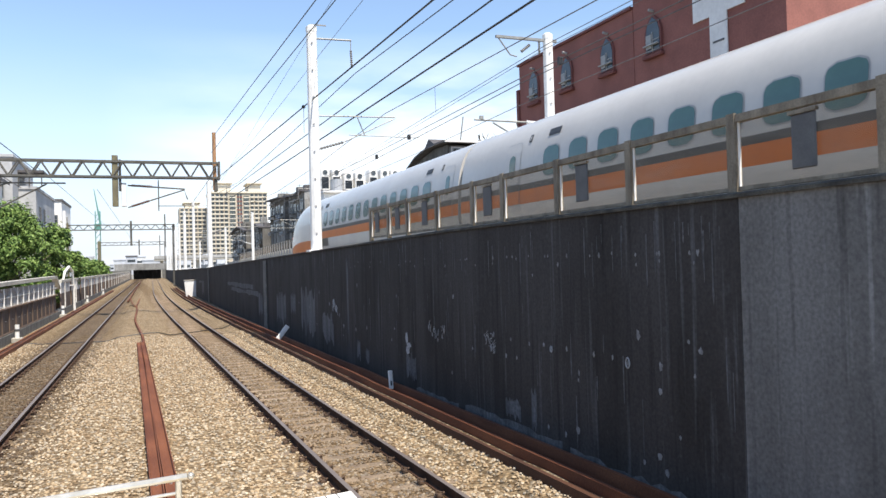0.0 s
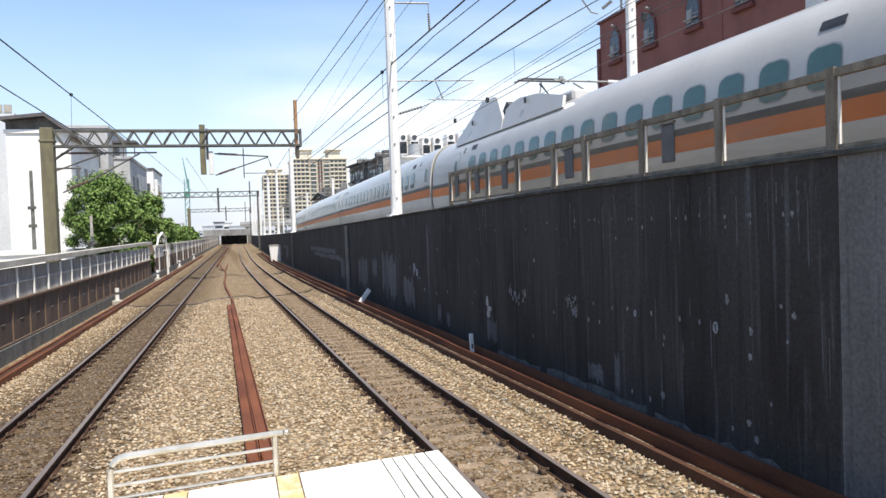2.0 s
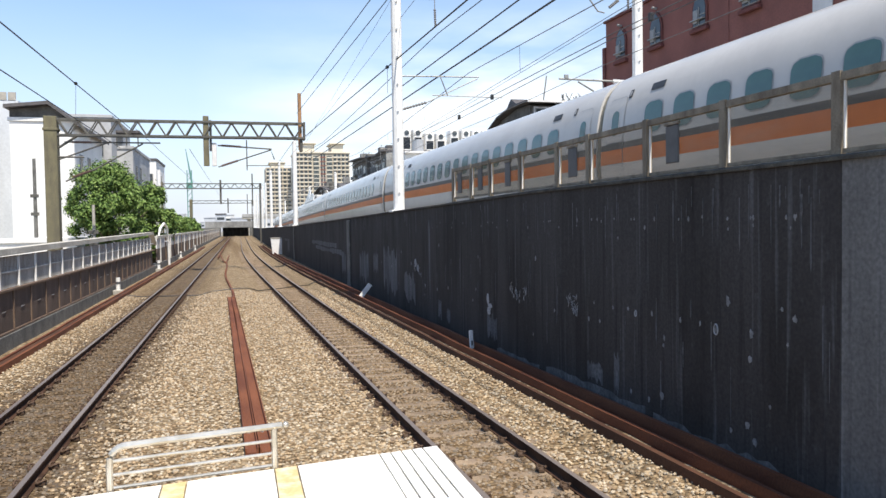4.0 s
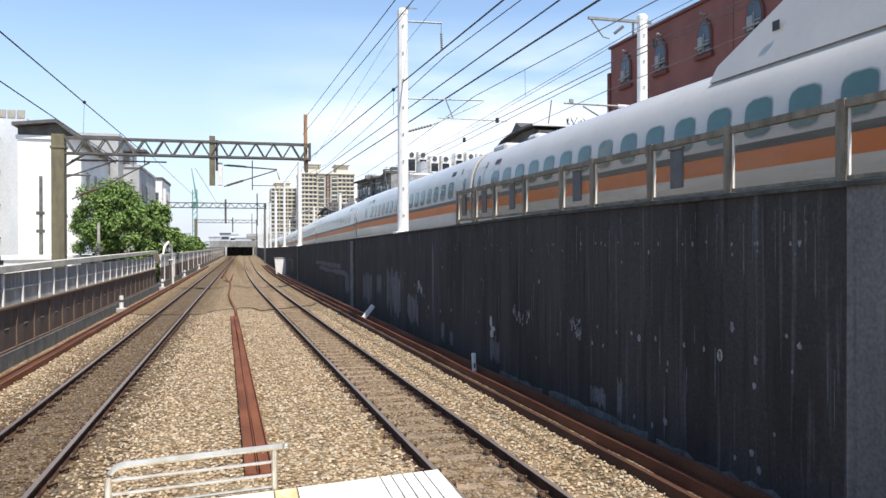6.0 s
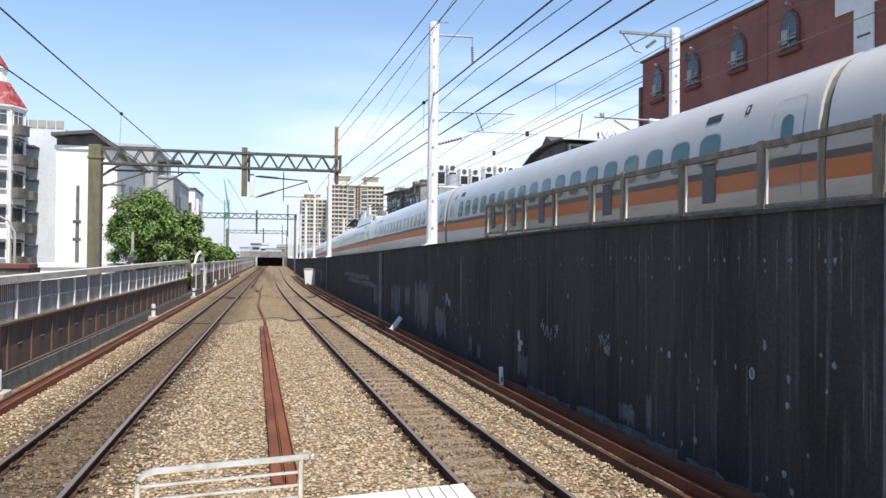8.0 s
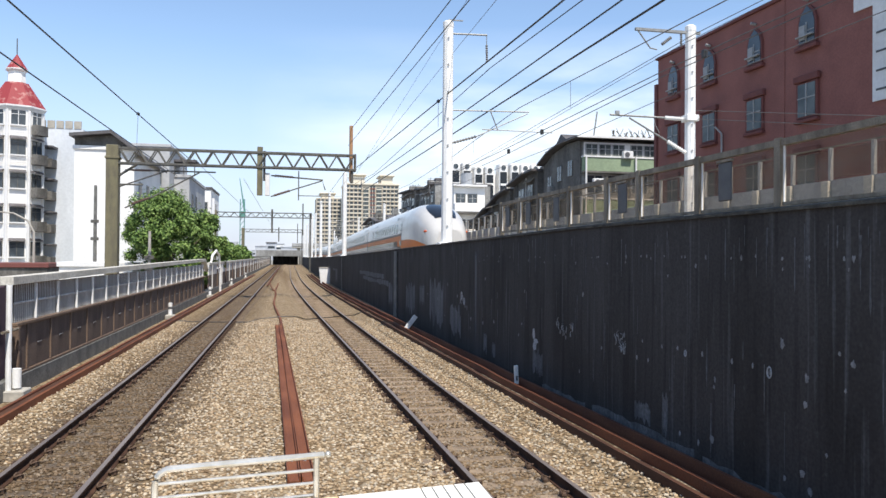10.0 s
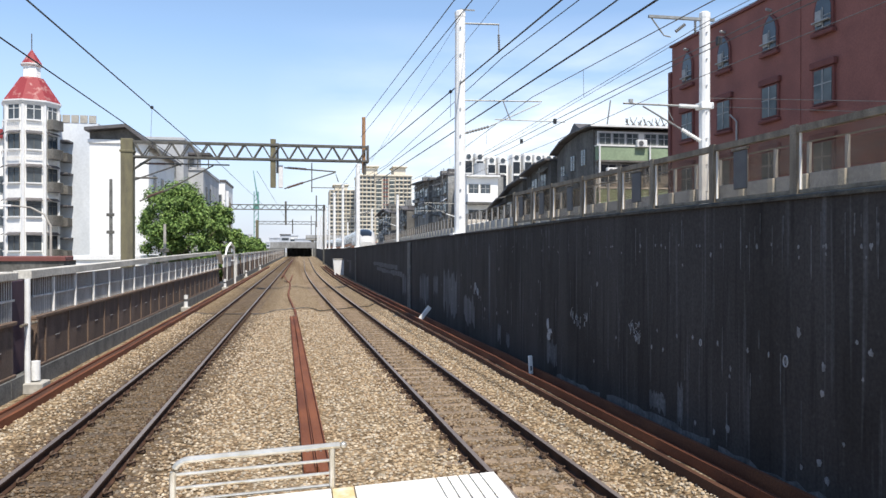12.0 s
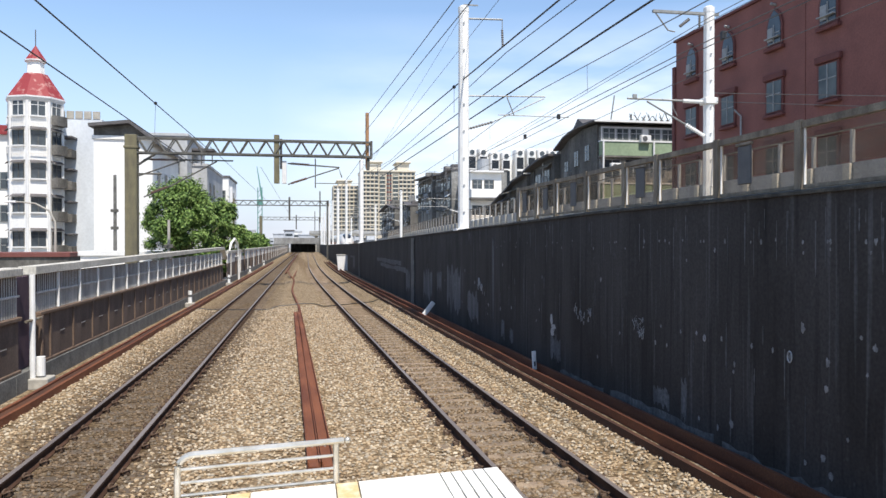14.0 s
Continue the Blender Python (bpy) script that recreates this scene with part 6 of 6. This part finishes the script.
def row_house(label, y0, y1, x0, roofline, mat, seed, deep=8.0):
    """An old terrace house along the upper line: roofline is (y, z) points over its long side."""
    rng = random.Random(seed)
    root = thing("apartment_building", label, "building")
    poly = [(y0, -0.9)] + roofline + [(y1, -0.9)]
    part("wall", prism(bmesh.new(), poly, 0, x0, x0 + deep), mat, root)
    for (ya, za), (yb, zb) in zip(roofline, roofline[1:]):
        if yb - ya < 0.3:
            continue
        bm = prism(bmesh.new(), [(ya - 0.1, za + 0.02), (yb + 0.1, zb + 0.02), (yb + 0.1, zb + 0.2), (ya - 0.1, za + 0.2)], 0, x0 - rng.uniform(0.5, 1.0), x0 + deep + 0.2)
        part("roof", bm, "roof_dark", root)
    top = lambda y: float(np.interp(y, [p[0] for p in roofline], [p[1] for p in roofline]))
    y = y0 + 0.8
    while y + 2.2 < y1:
        t = top(y + 1)
        for z in (t - 2.3, t - 5.0):
            w = rng.uniform(1.0, 1.9)
            window_set(root, 0, x0, [(y + 1.0, z)], w, rng.uniform(1.0, 1.5), 0.07, -1, rng.choice(["win", "win", "win_pale"]), rng.choice(["frame_white", "dark_wall", "truss"]))
            if rng.random() < 0.7:
                d = rng.uniform(0.4, 1.0)
                bm = prism(bmesh.new(), [(x0 - d, z + 1.5), (x0 - 0.005, z + 1.85), (x0 - 0.005, z + 1.93), (x0 - d, z + 1.57)], 1, y - 0.1, y + rng.uniform(1.8, 2.3))
                part("awning", bm, rng.choice(["roof_dark", "white_tile", "fence_steel", "truss"]), root)
            if rng.random() < 0.6:
                cage = part("window_cage", boxed(x0 - rng.uniform(0.4, 0.8), x0 - 0.12, y + 0.1, y + 2.0, z - 0.35, z - 0.25), "truss", root)
                for k in range(6):
                    part("bar", tube(bmesh.new(), [(x0 - 0.4, y + 0.15 + 0.34 * k, z - 0.25), (x0 - 0.4, y + 0.15 + 0.34 * k, z + 0.75)], 0.03, 4), "arm_grey", cage)
            if rng.random() < 0.5:
                yc = y + rng.uniform(1.4, 2.2)
                unit = part("cooling_unit", boxed(x0 - 0.5, x0 - 0.01, yc, yc + 0.75, z - 0.75, z - 0.2, 0.03), rng.choice(["white_tile", "grey_wall", "worn_grey"]), root)
                part("fan_grille", tube(bmesh.new(), [(x0 - 0.53, yc + 0.3, z - 0.48), (x0 - 0.50, yc + 0.3, z - 0.48)], 0.2, 10), "plate", unit)
        if rng.random() < 0.8:
            part("drain_pipe", tube(bmesh.new(), [(x0 - 0.07, y + 2.25, -0.5), (x0 - 0.07, y + 2.25, top(y + 2.2) - 0.1)], 0.05, 5), rng.choice(["white_tile", "truss"]), root)
        if rng.random() < 0.75:
            hh = rng.uniform(0.4, 1.2)
            part("rooftop_unit", boxed(x0 + rng.uniform(0.1, 1.0), x0 + rng.uniform(1.6, 2.6), y, y + rng.uniform(0.7, 1.4), t - 0.3, t + 0.2 + hh, 0.03), rng.choice(["dark_wall", "roof_dark", "worn_grey", "white_tile"]), root)
        if rng.random() < 0.6:
            ant = [(x0 + 0.8, y + 1.7, t), (x0 + 0.85, y + 1.7, t + rng.uniform(1.0, 2.0))]
            bm = tube(bmesh.new(), ant, 0.03, 4)
            tube(bm, [(x0 + 0.4, y + 1.7, ant[1][2] - 0.2), (x0 + 1.3, y + 1.7, ant[1][2] - 0.2)], 0.02, 4)
            part("antenna", bm, "truss", root)
        y += rng.uniform(2.5, 3.1)
    return root


def right_side():
    # weathered houses in a row behind the upper line
    old = "dark stained old house with cluttered windows behind the upper line"
    row_house(old, 63.7, 71.0, 21.25, [(63.7, 10.3), (66.0, 10.2), (70.9, 9.5)], "dark_wall", 3)
    row_house("low dark stained house with a sagging sheet roof", 71.2, 85.0, 20.95, [(71.2, 9.2), (75, 8.8), (79, 7.8), (85, 6.4)], "dark_wall", 4)
    row_house("weathered grey house with many pipes and awnings", 105, 118, 20.0, [(105, 12.9), (110, 12.6), (118, 13.2)], "worn_grey", 5)
    row_house("weathered grey house with a dark sheet roof edge", 118.3, 133, 19.4, [(118.3, 13.1), (126, 13.4), (133, 13.6)], "worn_grey", 6)
    row_house(old, 140, 154, 18.9, [(140, 9.6), (147, 10.6), (154, 9.4)], "dark_wall", 7)
    row_house(old, 156, 182, 17.8, [(156, 9.8), (166, 10.9), (182, 9.9)], "dark_wall", 8)
    # white modern block with rounded frames
    root = thing("apartment_building", "white modern building with rounded vertical window frames", "building")
    part("wall", boxed(23.5, 37, 111, 126, -0.9, 15.2), "white_wall", root)
    for k, x in enumerate((23.3, 25.0, 26.8, 28.5, 30.6, 32.4, 34.0, 35.6)):
        top = 16.8 - (0.5 if k in (2, 3) else 0)
        part("bay", boxed(x, x + 1.35, 109.6, 112, 3.2, top, 0.18), "white_wall", root)
        wroot = part("window", boxed(x + 0.16, x + 1.19, 109.52, 109.65, 4.0, top - 1.35, 0.04), "train_screen", root)
        for z in (5.2, 8.0, 10.8, 13.4):
            part("transom", boxed(x + 0.18, x + 1.17, 109.44, 109.519, z, z + 0.3), "white_wall", wroot)
        part("round_opening", tube(bmesh.new(), [(x + 0.67, 109.5, top - 0.7), (x + 0.67, 109.62, top - 0.7)], 0.36, 12), "win", root)
    # sunlit white house in front of it
    root = thing("apartment_building", "small white house with deep balconies", "building")
    part("wall", boxed(21.2, 25.4, 98, 104, -0.9, 12.0), "white_wall", root)
    part("roof_slab", boxed(21.0, 25.6, 97.4, 104.2, 12.0, 12.25, 0.02), "white_tile", root)
    for z in (8.6, 5.2, 1.9):
        part("balcony", boxed(21.0, 24.7, 96.6, 97.99, z, z + 1.15, 0.06), "white_wall", root)
        part("balcony_slab", boxed(20.9, 24.9, 96.5, 97.99, z - 0.25, z - 0.005), "dark_wall", root)
        window_set(root, 1, 98, [(22.1, z + 1.2), (23.7, z + 1.2)], 1.1, 1.2, 0.05, -1, "win", "truss")
    part("water_tank", tube(bmesh.new(), [(23.4, 100, 12.25), (23.4, 100, 14.0)], 0.8, 14), "galv", root)
    # green house
    root = thing("apartment_building", "old house with pale green parapets and a dark stained side wall", "building")
    part("wall", prism(bmesh.new(), [(55, -0.9), (55, 11.75), (58, 11.85), (61.5, 11.4), (63.5, 10.7), (63.5, -0.9)], 0, 21.75, 30), "dark_wall", root)
    part("facade", boxed(21.9, 30, 54.9, 54.995, -0.9, 11.6), "worn_grey", root)
    for ya, za, yb, zb in ((54.2, 11.85, 57.9, 11.95), (57.9, 11.95, 61.6, 11.5), (61.6, 11.45, 63.9, 10.75)):
        part("roof", prism(bmesh.new(), [(ya, za), (yb, zb), (yb, zb + 0.14), (ya, za + 0.14)], 0, 21.2, 30.4), "roof_dark", root)
    part("roof_edge", boxed(21.2, 30.4, 54.1, 54.19, 11.84, 12.0), "white_tile", root)
    part("dormer", prism(bmesh.new(), [(57.2, 12.1), (58.6, 12.75), (60.0, 11.85)], 0, 21.5, 24.0), "roof_dark", root)
    for z0, z1, out in ((9.35, 10.4, 54.4), (5.9, 7.2, 54.3)):
        part("green_band", boxed(21.85, 30.1, out, 54.89, z0, z1, 0.02), "green_wall", root, "pale green parapet")
        part("band_cap", boxed(21.8, 30.1, out - 0.06, 54.89, z1 + 0.001, z1 + 0.1), "white_tile", root)
        part("band_foot", boxed(21.8, 30.1, out - 0.04, 54.89, z0 - 0.12, z0 - 0.001), "dark_wall", root)
    part("clerestory", boxed(22.0, 30, 54.80, 54.89, 10.51, 11.60), "white_tile", root)
    window_set(root, 1, 54.8, [(22.6, 10.62), (23.7, 10.62), (24.8, 10.62), (26.3, 10.62), (27.4, 10.62), (28.6, 10.62)], 0.85, 0.8, 0.04, -1, "win_pale", "frame_white")
    window_set(root, 1, 54.9, [(22.9, 7.75), (24.6, 7.75), (26.6, 7.75), (28.4, 7.75)], 1.2, 1.3, 0.04, -1, "win", "frame_white")
    for x in (21.95, 26.0, 29.4):
        part("drain_pipe", tube(bmesh.new(), [(x, 54.22, -0.5), (x, 54.22, 10.5)], 0.07, 6), "white_tile", root)
    for x, z in ((22.5, 8.2), (24.9, 10.35), (27.6, 8.0)):
        unit = part("cooling_unit", boxed(x, x + 0.8, 54.05, 54.38, z, z + 0.55, 0.03), "white_tile", root)
        part("fan_grille", tube(bmesh.new(), [(x + 0.3, 54.02, z + 0.28), (x + 0.3, 54.05, z + 0.28)], 0.2, 10), "plate", unit)
    window_set(root, 0, 21.75, [(57, 9.2), (59.4, 9.0), (61.8, 8.4), (57, 6.4), (59.6, 6.3), (62, 6)], 0.9, 1.2, 0.05, -1, "win", "dark_wall")
    for y, z in ((58.2, 7.4), (60.6, 8.2), (62.4, 6.9)):
        part("cooling_unit", boxed(21.3, 21.74, y, y + 0.7, z, z + 0.5, 0.03), "worn_grey", root)
    rng = random.Random(12)
    for k in range(9):
        x = 24.6 + 0.5 * k
        pot = part("roof_plant", tube(bmesh.new(), [(x, 55.2, 11.99), (x, 55.2, 12.25)], 0.14, 7), "dark_wall", root)
        bm = bmesh.new()
        for j in range(5):
            tube(bm, [(x, 55.2, 12.25), (x + rng.uniform(-0.25, 0.25), 55.2 + rng.uniform(-0.2, 0.2), 12.4 + rng.uniform(0, 0.45))], 0.025, 4)
        part("stems", bm, "truss", pot)
    part("roof_mast", tube(bmesh.new(), [(24.0, 58, 11.9), (24.4, 58, 14.6)], 0.06, 5), "arm_grey", root)


def distance():
    """Tunnel mouth, overbridge and the low skyline beyond."""
    root = new("tunnel_portal")
    tagged(root, "distant concrete tunnel mouth under a road bridge", "tunnel portal", kind="structure")
    part("lintel", boxed(-9.5, 6, 228, 236, 2.45, 4.2), "worn_grey", root)
    part("abutment", boxed(-12, -5.4, 228, 236, -0.9, 2.45), "dark_concrete", root)
    part("abutment", boxed(2.9, 8, 228, 236, -0.9, 2.45), "dark_concrete", root)
    # black sheet added across the bore, standing in for the darkness inside
    part("back_wall", boxed(-5.4, 2.9, 262, 263, -0.9, 2.45), "wall_dark", root)
    part("roof_slab", boxed(-9.5, 6, 236, 263, 2.46, 4.2), "wall_dark", root)
    b = thing("road_bridge", "distant grey road bridge over the railway", "bridge")
    part("deck", boxed(1, 40, 300, 308, 5.6, 6.8), "concrete", b)
    part("parapet", boxed(1, 40, 299.8, 299.99, 6.3, 7.4), "parapet", b)
    for x in (3, 16, 30):
        part("pier", boxed(x, x + 1.2, 302, 306, -0.9, 5.6), "concrete", b)
    rng = random.Random(9)
    for k in range(56):
        x = -120 + 5.2 * k + rng.uniform(-3, 3)
        y = rng.uniform(480, 700)
        w, h = rng.uniform(4, 10), rng.uniform(6, 11)
        root = thing("far_building", "pale building in the distant skyline", "building", "distant skyline")
        part("wall", boxed(x, x + w, y, y + 10, -0.9, h), "far" if k % 3 else "white_tile", root)
        part("roof", boxed(x - 0.4, x + w + 0.4, y - 0.4, y + 10.4, h, h + 0.7), "roof_dark" if k % 4 == 0 else "far", root)
        for z in range(3, int(h) - 2, 4):
            part("window", boxed(x + 0.8, x + w - 0.8, y - 0.1, y, z, z + 1.6), "win", root)
    root = thing("tower_crane", "distant green tower crane", "crane")
    bm = bmesh.new()
    for dx in (-0.8, 0.8):
        tube(bm, [(-17.7 + dx, 300, -0.9), (-17.7 + dx, 300, 24)], 0.16, 4)
    for k in range(12):
        tube(bm, [(-18.5, 300, 2 * k), (-16.9, 300, 2 * k + 2)], 0.1, 4)
    part("tower", bm, "crane", root)
    part("jib", tube(bmesh.new(), [(-16.8, 300, 19), (-18.8, 300, 32)], 0.4, 5, r1=0.12), "crane", root)
    part("cab", boxed(-18.8, -16.6, 299, 301, 17, 19.4, 0.1), "crane", root)


# ---- trees ----
def tree(x, y, z, height, crown, leaves, seed, label, size=0.17):
    rng = random.Random(seed)
    root = thing("tree", label, "tree", "", pose(x, y, z))
    bm = bmesh.new()
    tube(bm, [(0, 0, 0), (0.1, 0, height * 0.3), (0.05, 0.1, height * 0.6)], 0.24, 9, r1=0.12)
    clumps = []
    for k in range(90):
        a, u = rng.uniform(0, 6.28), rng.random()
        wide = math.sin(math.pi * (0.22 + 0.70 * u)) ** 0.7
        r = crown * wide * rng.uniform(0.2, 1.08)
        p = Vector((r * math.cos(a), r * math.sin(a) * 0.8, height * (0.20 + 0.74 * u + rng.uniform(-0.04, 0.07))))
        clumps.append((p, crown * rng.uniform(0.10, 0.27)))
        if k < 16:
            tube(bm, [(0.05, 0.05, height * (0.15 + 0.3 * u)), p * 0.5 + Vector((0, 0, height * 0.15)), p], 0.07, 5, r1=0.02)
    part("trunk", bm, "bark", root)
    vs, fs = [], []
    for k in range(leaves):
        c, r = clumps[rng.randrange(len(clumps))]
        d = Vector((rng.gauss(0, 1), rng.gauss(0, 1), rng.gauss(0, 0.8)))
        d = d.normalized() * r * (rng.random() ** 0.5 + max(0, rng.gauss(0, 0.25)))
        p = c + d
        n = (d.normalized() + Vector((rng.uniform(-0.7, 0.7), rng.uniform(-0.7, 0.7), rng.uniform(0.0, 0.9)))).normalized()
        t = n.orthogonal().normalized()
        t.rotate(Matrix.Rotation(rng.uniform(0, 6.28), 3, n))
        b = n.cross(t)
        s = size * rng.uniform(0.6, 1.3)
        i = len(vs)
        vs += [p - t * s, p + b * s * 0.5 + n * s * 0.15, p + t * s, p - b * s * 0.5 + n * s * 0.15]
        fs += [(i, i + 1, i + 2), (i, i + 2, i + 3)]
    me = bpy.data.meshes.new("crown")
    me.from_pydata([tuple(v) for v in vs], [], fs)
    me.materials.append(M["leaf"])
    cr = new("crown", me)
    cr.parent = root


def trees():
    tree(-9.6, 62, -0.7, 8.3, 3.25, 40000, 1, "bushy green broadleaf tree behind the fence", 0.125)
    tree(-7.0, 67, -0.7, 7.0, 2.0, 12000, 5, "small bushy green tree behind the fence", 0.14)
    for k, (x, y, h) in enumerate(((-13.5, 140, 7.2), (-11.5, 150, 6.9), (-10.5, 165, 6.4), (-13.0, 178, 7), (-11, 190, 6.5))):
        tree(x, y, -0.7, h * 0.82, 2.3, 3000, 20 + k, "distant green tree beside the railway", 0.32)


ground()
track(lambda y: TRACK_L, "railway track with rusty rails on tan ballast beside the fence", "sleeper_dark")
track(right_x, "railway track with rusty rails on tan ballast beside the wall", "sleeper")
cable_runs()
retaining_wall()
wall_fence()
upper_deck()
masts()
train()
plat, plat_edge = platform()
barrier(plat_edge)
left_fence()
markers()
gantry(50, -10.34, 4.1, 8.35, 9.28, 9.45, 26, True)
gantry(125, -11.3, 3.4, 8.75, 9.5, 9.8, 22, False)
gantry(205, -11.5, 3.4, 8.75, 9.5, 9.8, 18, False)
wires()
red_building()
left_side()
towers()
right_side()
distance()
trees()
stones("open_ballast_stones", 38000, place_open, "stone", 0.030, "loose tan and grey ballast stones beside the rails")
stones("track_ballast_stones", 6500, place_track, "oil_stone", 0.031, "brown ballast stones between the rails beside the wall")
stones("grease_ballast_stones", 11000, place_dark, "dark_stone", 0.031, "dark grease stained ballast stones along the rails beside the fence")
platform_tiles(plat, plat_edge)
motions()
